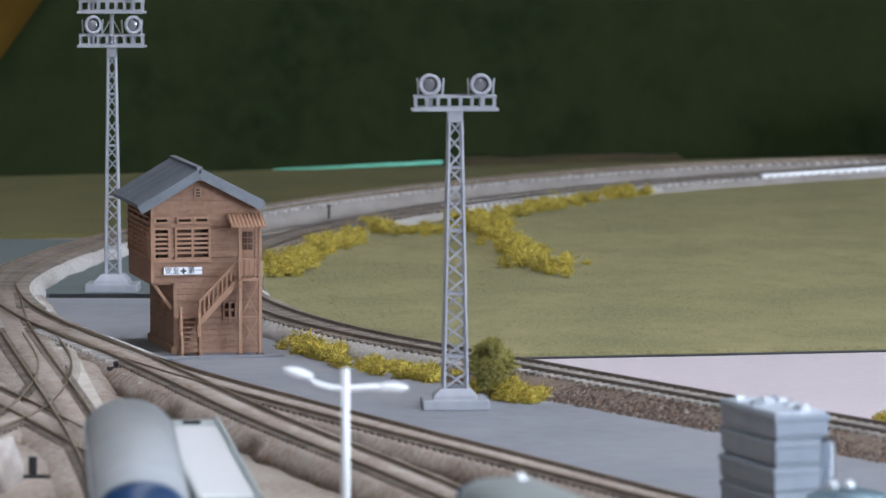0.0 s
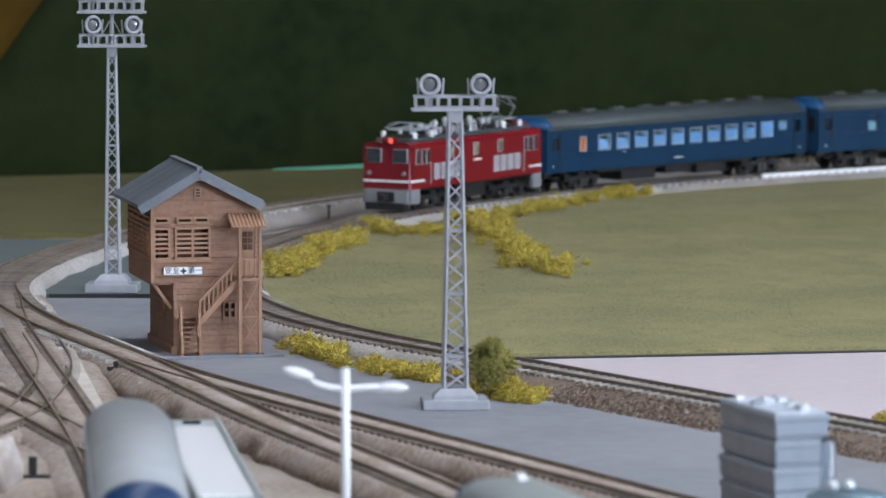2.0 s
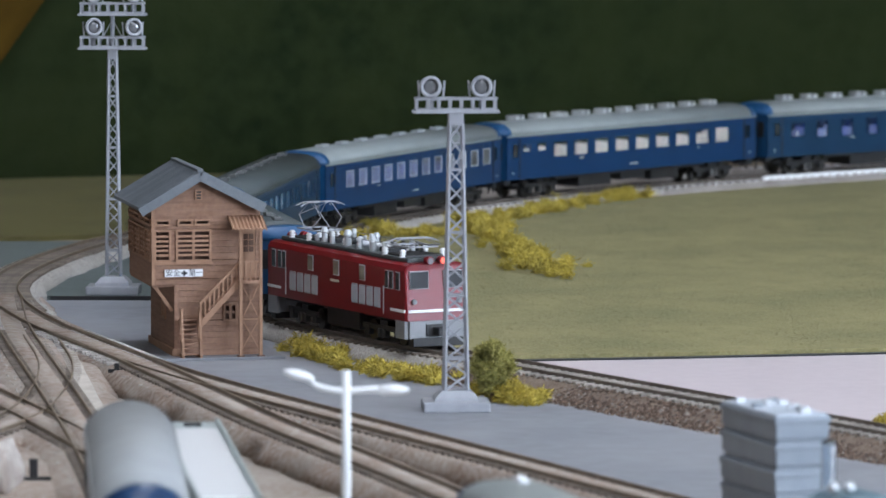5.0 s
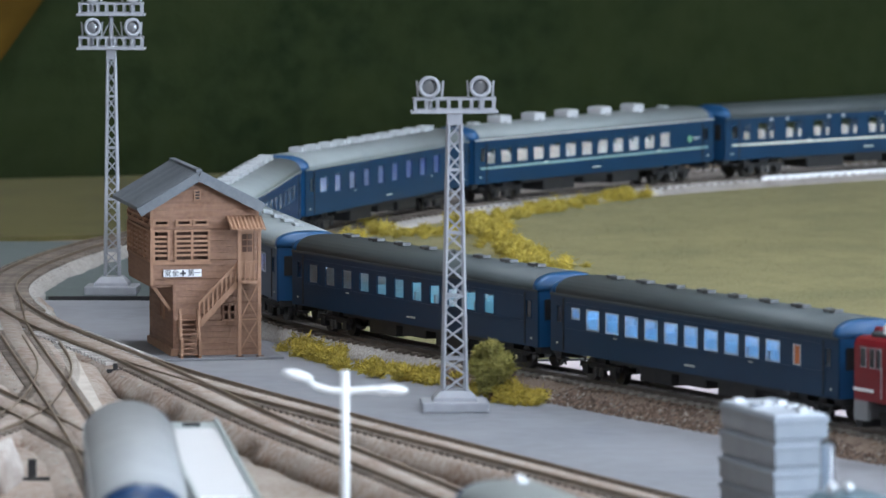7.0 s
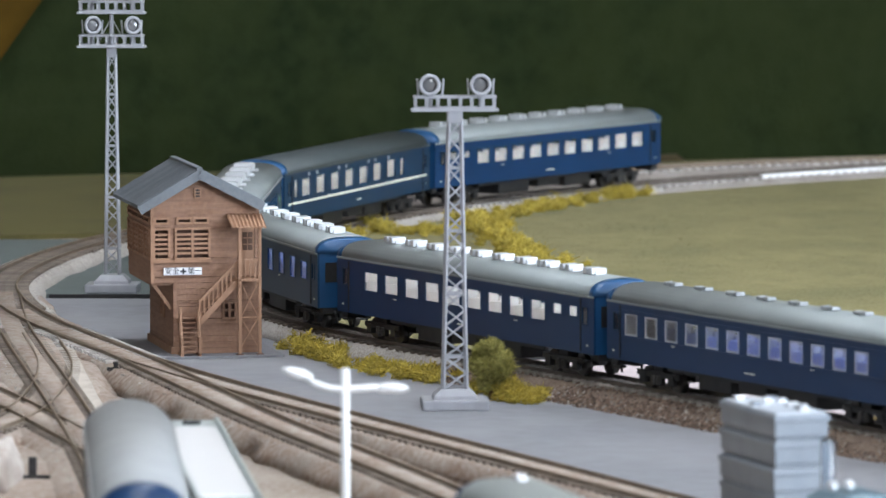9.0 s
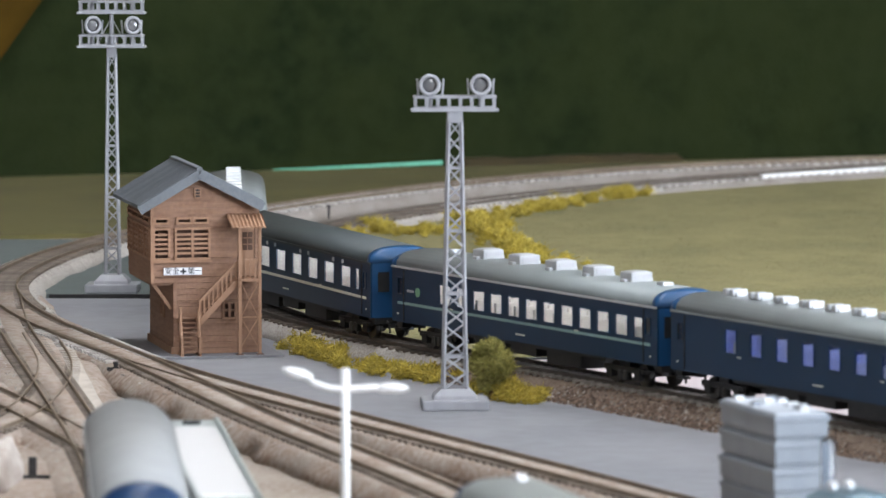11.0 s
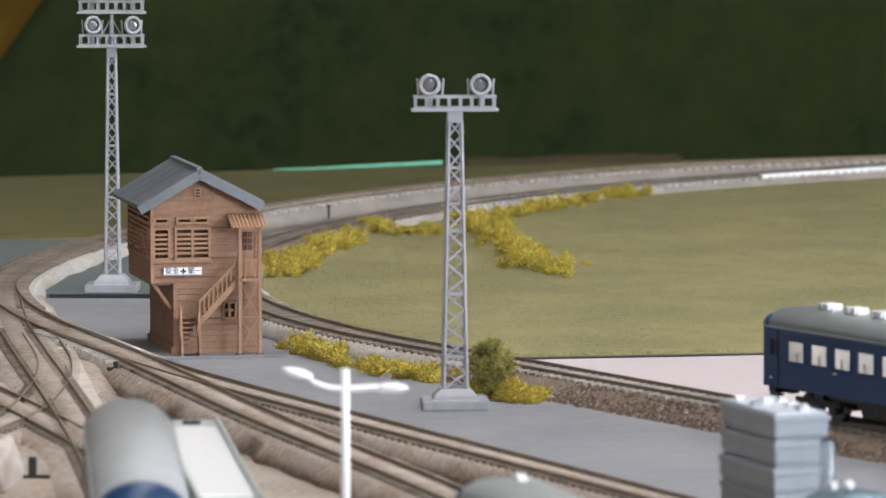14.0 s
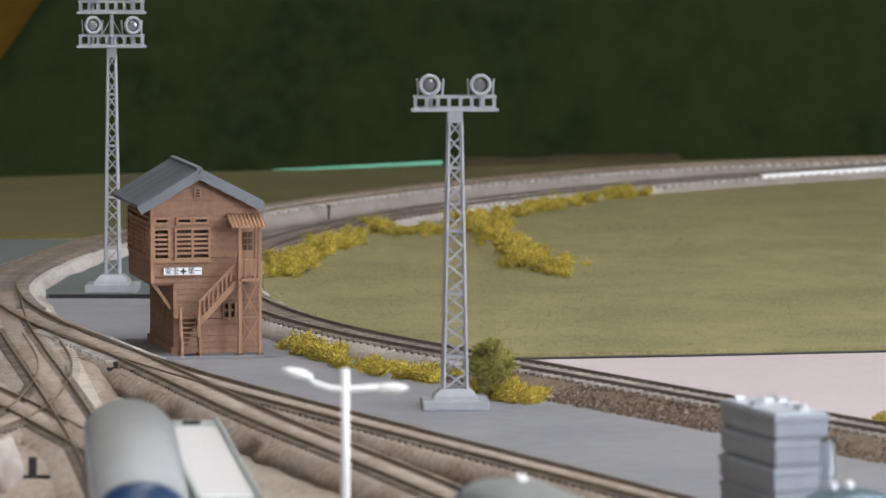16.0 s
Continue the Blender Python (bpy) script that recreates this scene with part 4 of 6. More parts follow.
def floodlight(deck, x, z, turn):
    m = pose(x, -0.0005, z, -4, 0, turn)
    bm = bmesh.new()
    tube(bm, (0, -0.0035, 0), (0, 0.0048, 0), 0.0050, 0.0030, 20)
    lamp = part("floodlight", bm, "steel", deck, "round grey floodlight with clear lens", m)
    part("rim", ring_bm(0.0035, 0.0052, -0.0058, -0.0034), "steel", lamp, smooth=True)
    bm = bmesh.new()
    bmesh.ops.create_uvsphere(bm, u_segments=14, v_segments=8, radius=0.0038, matrix=Matrix.Translation((0, -0.0034, 0)) @ Matrix.Diagonal((1, 0.35, 1, 1)))
    part("lens", bm, "lampglass", lamp, smooth=True)
    for s in (-1, 1):
        part("yoke", beams([((s * 0.0062, 0, 0.0030), (s * 0.0056, 0, -0.0052)), ((s * 0.0056, 0, -0.0052), (s * 0.001, 0, -0.0062))], 0.0009), "steel", lamp)
    part("stem", tube(bmesh.new(), (0, 0, -0.0060), (0, 0, -0.0108), 0.0012), "steel", lamp)


def tower_deck(t, z, turns):
    deck = part("deck", boxes((-0.0205, 0.0205, -0.0055, 0.0055, z, z + 0.0011), bevel=0.0002), "steel", t, "railed lamp platform")
    w, d, h = 0.0190, 0.0048, 0.0062
    for y in (-d, d):
        part("top_rail", boxes((-w, w, y - 0.0005, y + 0.0005, z + h, z + h + 0.0010)), "steel", deck)
        part("kick_rail", boxes((-w, w, y - 0.0005, y + 0.0005, z + 0.0011, z + 0.0019)), "steel", deck)
        for k in range(8):
            x = -w + 0.0005 + (2 * w - 0.001) * k / 7
            part("rail_post", boxes((x - 0.0006, x + 0.0006, y - 0.0004, y + 0.0004, z + 0.0019, z + h)), "steel", deck)
    for x in (-w, w):
        part("end_rail", boxes((x - 0.0005, x + 0.0005, -d + 0.0005, d - 0.0005, z + h, z + h + 0.0010)), "steel", deck)
    floodlight(deck, -0.0115, z + 0.0122, turns[0])
    floodlight(deck, 0.0122, z + 0.0122, turns[1])
    return deck


def light_tower(at, label, decks, turns, top, slim=1.0, mast=1.0):
    t = thing("light_tower", at, label, "light tower", "light towers")
    t.scale = (slim, slim, 1)
    part("base", boxes((-0.0158, 0.0158, -0.0125, 0.0125, 0, 0.0048), bevel=0.0009), "steel", t, "stepped plinth")
    bm = bmesh.new()
    loft(bm, [[(i * w, j * w * 0.85, z) for i, j in ((-1, -1), (1, -1), (1, 1), (-1, 1))] for z, w in ((0.0048, 0.0105), (0.0066, 0.0100), (0.0098, 0.0066))])
    part("plinth_top", bm, "steel", t)
    lattice(t, 0.0098, top - 0.0045, 0.0108 * mast, 0.0058 * mast, 17, 0.0013 if mast == 1 else 0.0011)
    part("mast_head", boxes((-0.0036 * mast, 0.0036 * mast, -0.0036 * mast, 0.0036 * mast, top - 0.0055, top), bevel=0.0003), "steel", t)
    tower_deck(t, top, turns)
    if decks > 1:
        part("top_pole", tube(bmesh.new(), (0, 0, top + 0.0011), (0, 0, top + 0.0187), 0.0013), "steel", t)
        part("stay", beams([((-0.0009, 0, top + 0.015), (-0.0085, 0, top + 0.002)), ((0.0009, 0, top + 0.015), (0.0085, 0, top + 0.002))], 0.0006), "steel", t)
        tower_deck(t, top + 0.0187, turns)
    return t


light_tower(pose(0.0055, 3.203, GROUND + 0.0022, 0, 0, 3), "grey lattice floodlight tower with one lamp platform", 1, (-6, -4), 0.1404)
light_tower(pose(-0.1826, 3.764, GROUND + 0.0034, 0, 0, -3), "tall grey lattice floodlight tower with two lamp platforms", 2, (10, 14), 0.1352, 0.92, 0.78)


# ---- foam scenery ----
def foam(name, blobs, material, label, category, seed, flake=0.0011, per=46):
    """Clumped foam: lumpy cores with many small flakes standing off them. blobs: (x, y, z, radius)."""
    rnd = random.Random(seed)
    vs, fs = [], []
    for x, y, z, r in blobs:
        core = bmesh.new()
        bmesh.ops.create_icosphere(core, subdivisions=2, radius=r)
        k = len(vs)
        for v in core.verts:
            n = 1 + 0.75 * noise.noise(v.co * (2.2 / r) + Vector((x, y, z)) * 400)
            p = v.co * max(0.4, n) * 0.52
            vs.append((x + p.x, y + p.y, z + p.z * 0.85))
        fs += [tuple(k + v.index for v in f.verts) for f in core.faces]
        core.free()
        for _ in range(int(per * 3.2 * (r / 0.004) ** 1.6) + 10):
            d = Vector((rnd.gauss(0, 1), rnd.gauss(0, 1), rnd.gauss(0.25, 1))).normalized()
            c = Vector((x, y, z)) + Vector((d.x, d.y, d.z * 0.85)) * r * rnd.uniform(0.40, 1.25)
            k = len(vs)
            s = flake * rnd.uniform(0.18, 0.42)
            ax = (Vector((rnd.gauss(0, 1), rnd.gauss(0, 1), rnd.gauss(0.3, 0.7))).normalized() + d * 0.4) * flake * rnd.uniform(0.7, 2.6)
            for _j in range(4):
                q = ax if _j % 2 else -ax
                vs.append(tuple(c + q + Vector((rnd.uniform(-s, s), rnd.uniform(-s, s), rnd.uniform(-s, s)))))
            fs += [(k, k + 1, k + 2), (k, k + 2, k + 3), (k, k + 3, k + 1), (k + 1, k + 3, k + 2)]
    me = bpy.data.meshes.new(name)
    me.from_pydata(vs, [], fs)
    me.materials.append(M[material])
    return tagged(new(name, me), label, category, kind="stuff" if category == "foliage" else "")


def along(pts, n, spread, r0, r1, base, seed):
    """Blobs scattered along a line of a few points."""
    rnd = random.Random(seed)
    out = []
    seg = [Vector(p) for p in pts]
    for _ in range(n):
        u = rnd.random() * (len(seg) - 1)
        i = min(int(u), len(seg) - 2)
        p = seg[i].lerp(seg[i + 1], u - i)
        r = rnd.uniform(r0, r1) * (p.z if len(p) > 2 else 1)
        out.append((p.x + rnd.gauss(0, spread), p.y + rnd.gauss(0, spread * 2.2), base + r * rnd.uniform(0.45, 0.95), r))
    return out


MAT_TOP = GROUND + 0.0056
foam("yellow_scrub", along([(-0.089, 3.825, 1.5), (-0.083, 3.915, 1.5), (-0.071, 3.995, 1.1), (-0.052, 4.075, 1.0)], 80, 0.0055, 0.0022, 0.0042, MAT_TOP, 1), "yellow", "ragged yellow foam scrub along the bend", "foliage", 11)
foam("yellow_scrub", along([(-0.046, 4.125, 1.5), (-0.034, 4.115, 0.9), (-0.012, 4.095, 1.0), (0.02, 4.125, 0.7)], 44, 0.005, 0.002, 0.0036, MAT_TOP, 2), "yellow", "ragged yellow foam scrub along the bend", "foliage", 12)
foam("yellow_scrub", along([(0.014, 4.175, 1.2), (0.028, 4.105, 1.2), (0.044, 3.965, 1.2), (0.066, 3.835, 1.0)], 92, 0.0062, 0.0022, 0.0044, MAT_TOP, 3), "yellow", "yellow foam scrub running out over the mat", "foliage", 13)
foam("yellow_scrub", along([(0.03, 4.215, 0.9), (0.065, 4.285, 1.0), (0.095, 4.345, 1.0), (0.122, 4.395, 1.2)], 90, 0.0045, 0.002, 0.0038, MAT_TOP, 4), "yellow", "thin yellow foam scrub beside the ballast", "foliage", 14)
foam("yellow_scrub", along([(-0.076, 3.475, 1.35), (-0.062, 3.43, 1.25), (-0.045, 3.385, 1.0), (-0.022, 3.345, 0.9), (-0.001, 3.318, 1.1)], 84, 0.0045, 0.0022, 0.0040, GROUND + 0.002, 5), "yellow", "bright yellow foam scrub on the grey card", "foliage", 15)
foam("yellow_scrub", along([(0.015, 3.265, 1.0), (0.030, 3.238, 1.35), (0.040, 3.236, 1.3), (0.050, 3.245, 0.8)], 34, 0.0028, 0.002, 0.0038, GROUND + 0.002, 6), "yellow", "yellow foam scrub at the bush's foot", "foliage", 16)
foam("yellow_scrub", along([(0.204, 3.135, 1.2), (0.212, 3.142, 1.2)], 10, 0.002, 0.002, 0.0036, GROUND + 0.002, 7), "yellow", "small yellow foam tuft beside the track", "foliage", 17)
foam("yellow_tuft", along([(0.081, 3.895, 0.6), (0.083, 3.900, 0.6)], 3, 0.001, 0.0014, 0.002, MAT_TOP, 8), "yellow", "tiny yellow foam tuft on the mat", "foliage", 18)


def round_bush():
    rnd = random.Random(21)
    blobs = [(0, 0, 0.0150, 0.0076)]
    for _ in range(64):
        d = Vector((rnd.gauss(0, 1), rnd.gauss(0, 1), rnd.gauss(0.1, 1))).normalized()
        w = 0.0092 if d.z > -0.2 else 0.0060
        blobs.append((d.x * w * 0.86, d.y * w * 0.86, 0.0156 + d.z * 0.0102, rnd.uniform(0.0026, 0.0033)))
    t = thing("bush", pose(0.0232, 3.243, GROUND + 0.0022), "round clipped olive green bush of foam leaves", "bush")
    crown = foam("crown", blobs, "olive", "", "", 22, 0.0009, 90)
    crown.parent = t
    bm = bmesh.new()
    tube(bm, (0, 0, -0.0005), (0.0006, 0, 0.008), 0.0016, 0.0011, 7)
    part("trunk", bm, "darkwood", t)


round_bush()


# ---- near things, out of focus ----
def street_lamp():
    t = thing("street_lamp", pose(-0.0388, 2.70, GROUND), "white two-armed model street lamp on a slender pole", "street lamp")
    bm = bmesh.new()
    tube(bm, (0, 0, 0), (0, 0, 0.003), 0.0045, 0.004, 16)
    part("foot", bm, "white", t)
    bm = bmesh.new()
    tube(bm, (0, 0, 0.003), (0, 0, 0.0750), 0.0021, 0.0017, 14)
    part("pole", bm, "white", t, smooth=True)
    for s, tip in ((-1, 0.0742), (1, 0.0684)):
        bm = bmesh.new()
        pts = [(0, 0.0668), (0.006, 0.0672), (0.012, 0.0690 if s < 0 else 0.0676), (0.016, tip - 0.0022)]
        fine = [Vector(pts[0]).lerp(Vector(pts[1]), k / 4) for k in range(4)] + [Vector(p) for p in pts[1:]]
        rings = []
        for p in fine:
            rings.append([(s * p.x, 0.0013 * math.cos(k * math.pi / 5), p.y + 0.0013 * math.sin(k * math.pi / 5)) for k in range(10)])
        loft(bm, rings)
        bmesh.ops.recalc_face_normals(bm, faces=bm.faces)
        arm = part("arm", bm, "white", t, smooth=True)
        bm = bmesh.new()
        bmesh.ops.create_uvsphere(bm, u_segments=16, v_segments=10, radius=1, matrix=Matrix.Translation((s * 0.0188, 0, tip - 0.0010)) @ pose(0, 0, 0, 0, 14 if s < 0 else 3, 0) @ Matrix.Diagonal((0.0064, 0.0026, 0.0020, 1)))
        part("lamp_head", bm, "white", arm, "oblong white lamp head", smooth=True)


street_lamp()


def crate_stack():
    t = thing("crate_stack", pose(0.1328, 2.72, GROUND, 0, 0, 19), "stack of grey-blue plastic crates with ribbed sides", "crate stack")
    h = 0.0108
    for k in range(5):
        z = k * h
        j = 0.0004 * math.sin(k * 2.3)
        c = part("crate", boxes((j, 0.0232 + j, j, 0.060 + j, z + 0.0016, z + h), bevel=0.0007), "crate", t, "grey-blue crate with a raised lip")
        part("lip", boxes((j - 0.0006, 0.0238 + j, j - 0.0006, 0.0606 + j, z + h - 0.0030, z + h - 0.0006), bevel=0.0005), "crate", c)
        part("base", boxes((j + 0.001, 0.0222 + j, j + 0.001, 0.059 + j, z + 0.0001, z + 0.0016)), "crate", c)
    top = 5 * h
    rnd = random.Random(5)
    part("lid", boxes((0.0008, 0.0226, 0.0008, 0.0592, top, top + 0.0006), bevel=0.0002), "cratetop", t, "pale shining lid")
    for k in range(12):
        x, y = 0.002 + rnd.random() * 0.016, 0.003 + k * 0.0045
        part("lid_block", boxes((x, x + 0.004, y, y + 0.0034, top + 0.0006, top + 0.0020), bevel=0.0003), "crate" if k % 4 == 2 else "silver", t)


crate_stack()


def van():
    t = thing("van", pose(0.157, 2.585, GROUND, 0, 0, 24), "pale blue model van with two added silver highlight beads", "van")
    bm = bmesh.new()
    prof = [(-0.030, 0.006), (-0.031, 0.030), (-0.024, 0.0395), (0.018, 0.0400), (0.028, 0.030), (0.034, 0.026), (0.035, 0.006)]
    loft(bm, [[(y * 1.0, x, z) for x, z in [(p, q) for p, q in prof]] for y in (-0.0125, 0.0125)])
    bmesh.ops.recalc_face_normals(bm, faces=bm.faces)
    bmesh.ops.bevel(bm, geom=list(bm.edges), offset=0.003, segments=3, affect="EDGES")
    part("body", bm, "skyblue", t, smooth=True)
    for s in (-1, 1):
        bm = bmesh.new()
        # silver bead shaped for one of two bright highlights; the van has no lamp
        bmesh.ops.create_uvsphere(bm, u_segments=16, v_segments=10, radius=0.0023, matrix=Matrix.Translation((s * 0.0029 - 0.0052, 0.0023 - s * 0.0012, 0.0425)))
        part("highlight_bead", bm, "silver", t, "silver bead added as a bright highlight", smooth=True)
        for y in (-0.02, 0.022):
            bm = bmesh.new()
            tube(bm, (s * 0.0135, y, 0.006), (s * 0.0095, y, 0.006), 0.006, 0.006, 16)
            part("wheel", bm, "under", t)


van()


def clear_tube():
    """A thin-walled upright tube with a flared foot."""
    t = thing("clear_tube", pose(0.1480, 2.612, GROUND), "clear plastic tube standing beside the van", "plastic tube")
    n = 20
    prof = [(0.0050, 0.0), (0.0050, 0.0015), (0.0031, 0.0040), (0.0029, 0.0560), (0.0026, 0.0575), (0.0024, 0.0575), (0.0026, 0.0555), (0.0028, 0.0040), (0.0030, 0.0020)]
    bm = bmesh.new()
    loft(bm, [[(r * math.cos(2 * math.pi * k / n), r * math.sin(2 * math.pi * k / n), z) for k in range(n)] for r, z in prof])
    bmesh.ops.recalc_face_normals(bm, faces=bm.faces)
    wall = part("wall", bm, "glass", t, "clear tube wall", smooth=True)
    wall.visible_shadow = False


clear_tube()


def shed():
    t = thing("flat_shed", pose(-0.0925, 2.69, GROUND, 0, 0, 5.5), "flat-roofed grey-green shed with a white roof panel", "shed")
    part("wall", boxes((-0.0135, 0.0105, -0.135, 0.125, 0, 0.0395)), "paleteal", t)
    part("roof_slab", boxes((-0.0135, 0.0115, -0.136, 0.127, 0.0395, 0.0412), bevel=0.0004), "paleteal", t)
    for x in (-0.0135, 0.0100):
        part("roof_rim", boxes((x, x + 0.0015, -0.136, 0.127, 0.0412, 0.0426)), "paleteal", t)
    part("roof_panel", boxes((-0.0125, 0.0085, -0.130, 0.095, 0.0412, 0.0420)), "gloss", t, "plain white panel")
    part("roof_hatch", boxes((-0.004, 0.003, 0.110, 0.114, 0.0412, 0.0424)), "under", t)


shed()
bm = bmesh.new()
bmesh.ops.create_icosphere(bm, subdivisions=4, radius=1)
for v in bm.verts:
    v.co *= 1 + 0.22 * noise.noise(v.co * 2.0)
    v.co = Vector((v.co.x * 0.011, v.co.y * 0.05, max(-0.2, v.co.z) * 0.020))
tagged(part("plaster_rock", bm, "plasterlump", None, at=pose(-0.191, 2.90, GROUND + 0.004), smooth=True), "rough whitish plaster rock beside the yard", "rock")
post = thing("point_lever", pose(-0.1755, 2.905, GROUND + 0.0058), "small black point lever stand beside the yard track", "point lever")
part("stand", boxes((-0.0050, 0.0075, -0.0015, 0.0015, 0, 0.0014), bevel=0.0003), "under", post)
part("lever", boxes((-0.0018, 0.0018, -0.0012, 0.0012, 0.0014, 0.0092), bevel=0.0004), "under", post)
part("weight", boxes((-0.0078, -0.0052, -0.0012, 0.0012, 0.0, 0.0048), bevel=0.0004), "under", post)
stub = thing("buffer_post", pose(-0.1595, 3.315, -0.0052), "tiny dark post at the earth's edge", "post")
part("post", boxes((-0.0012, 0.0012, -0.0012, 0.0012, 0, 0.0055), bevel=0.0003), "under", stub)
part("arm", boxes((-0.0042, 0.0038, -0.0009, 0.0009, 0.0010, 0.0028)), "under", stub)
peg = thing("track_peg", pose(-0.071, 4.235, GROUND + 0.0034), "little black peg between the tracks", "peg")
part("post", boxes((-0.0007, 0.0007, -0.0007, 0.0007, 0, 0.0075)), "under", peg)
part("cap", boxes((-0.0014, 0.0014, -0.0009, 0.0009, 0.0075, 0.0086)), "under", peg)
# added white strip: the bright glint along the far straight's near rail
strip_line = [q for q in MAIN if 0.195 < q[0] < 0.62 and q[1] > 4.0]
tagged(part("rail_glint_strip", sweep(strip_line, [(0.0112, -0.0030), (0.0112, -0.0004), (0.0118, 0.0), (0.0132, 0.0), (0.0134, -0.0030)]), "white", None), "white strip added as the bright glint along the rail", "strip")


# ---- the train and standing stock ----
HALF_W, SKIRT, EAVE, RIDGE = 0.0175, 0.0125, 0.0401, 0.0482


def arch(n=12, w=HALF_W + 0.0003, eave=EAVE, ridge=RIDGE):
    """Roof section from one eave over to the other, with tight shoulders."""
    out = []
    for k in range(n + 1):
        a = math.pi * k / n
        c, s = math.cos(a), math.sin(a)
        out.append((w * math.copysign(abs(c) ** 0.75, c), eave + (ridge - eave) * abs(s) ** 0.8))
    return out


def wheelset(parent, x, r=0.0054):
    bm = bmesh.new()
    for s in (-1, 1):
        tube(bm, (x, s * 0.0070, r), (x, s * 0.0094, r), r, r, 18)
        tube(bm, (x, s * 0.0066, r), (x, s * 0.0070, r), r + 0.0007, r + 0.0007, 18)
    tube(bm, (x, -0.0066, r), (x, 0.0066, r), 0.0011, 0.0011, 8)
    return part("wheelset", bm, "wheel", parent, "dark steel wheels on an axle")


def bogie(v, x, base=0.025):
    b = part("bogie", boxes((-0.004, 0.004, -0.012, 0.012, 0.0060, 0.0112), (-base / 2 - 0.004, base / 2 + 0.004, -0.002, 0.002, 0.0050, 0.0090)), "under", v, "black two-axle bogie", pose(x, 0, 0))
    for s in (-1, 1):
        y = s * 0.0120
        frame_bm = boxes((-base / 2 - 0.0055, base / 2 + 0.0055, y - 0.0008, y + 0.0008, 0.0062, 0.0090), bevel=0.0003)
        for k in (-1, 1):
            box(frame_bm, k * base / 2 - 0.0024, k * base / 2 + 0.0024, y - 0.0013, y + 0.0013, 0.0032, 0.0078)
        box(frame_bm, -0.0042, 0.0042, y - 0.0012, y + 0.0012, 0.0028, 0.0066)
        part("side_frame", frame_bm, "under", b)
        bm = bmesh.new()
        for k in (-0.0022, 0.0022):
            tube(bm, (k, y + s * 0.0013, 0.0028), (k, y + s * 0.0013, 0.0072), 0.0011, 0.0011, 8)
        part("spring", bm, "wheel", b)
    for k in (-1, 1):
        wheelset(b, k * base / 2)
    return b


def pane_at(v, x, w, z0, z1, s, frame_mat, blind=None):
    """A window: raised frame and a glass pane, on side s."""
    y = s * (HALF_W - 0.0004)
    f = 0.0005
    ya, yb = sorted((y - s * 0.0001, y + s * 0.0007))
    rows = [(x - w / 2, x + w / 2, ya, yb, z0, z0 + f), (x - w / 2, x + w / 2, ya, yb, z1 - f, z1), (x - w / 2, x - w / 2 + f, ya, yb, z0 + f, z1 - f), (x + w / 2 - f, x + w / 2, ya, yb, z0 + f, z1 - f)]
    win = part("window", boxes(*rows), frame_mat, v)
    ya, yb = sorted((y - s * 0.0003, y + s * 0.0001))
    pane = part("pane", boxes((x - w / 2 + f, x + w / 2 - f, ya, yb, z0 + f, z1 - f)), blind or "glass", win)
    if not blind:
        pane.visible_shadow = False
    return win


def coach_side(bm, s, length, wins, z0w, z1w, door_x):
    """One side as a thin wall with real openings."""
    ya, yb = sorted((s * HALF_W, s * (HALF_W - 0.0010)))
    holes = [(x - w / 2, x + w / 2, a, b) for x, w, a, b in wins]
    zs = sorted({SKIRT, EAVE} | {z for h in holes for z in h[2:]})
    for c, d in zip(zs, zs[1:]):
        spans = [(-length / 2, length / 2)]
        for h0, h1, a, b in holes:
            if a < (c + d) / 2 < b:
                spans = [t for p, q in spans for t in ((p, min(q, h0)), (max(p, h1), q)) if t[1] - t[0] > 1e-5]
        for p, q in spans:
            box(bm, p, q, ya, yb, c, d)


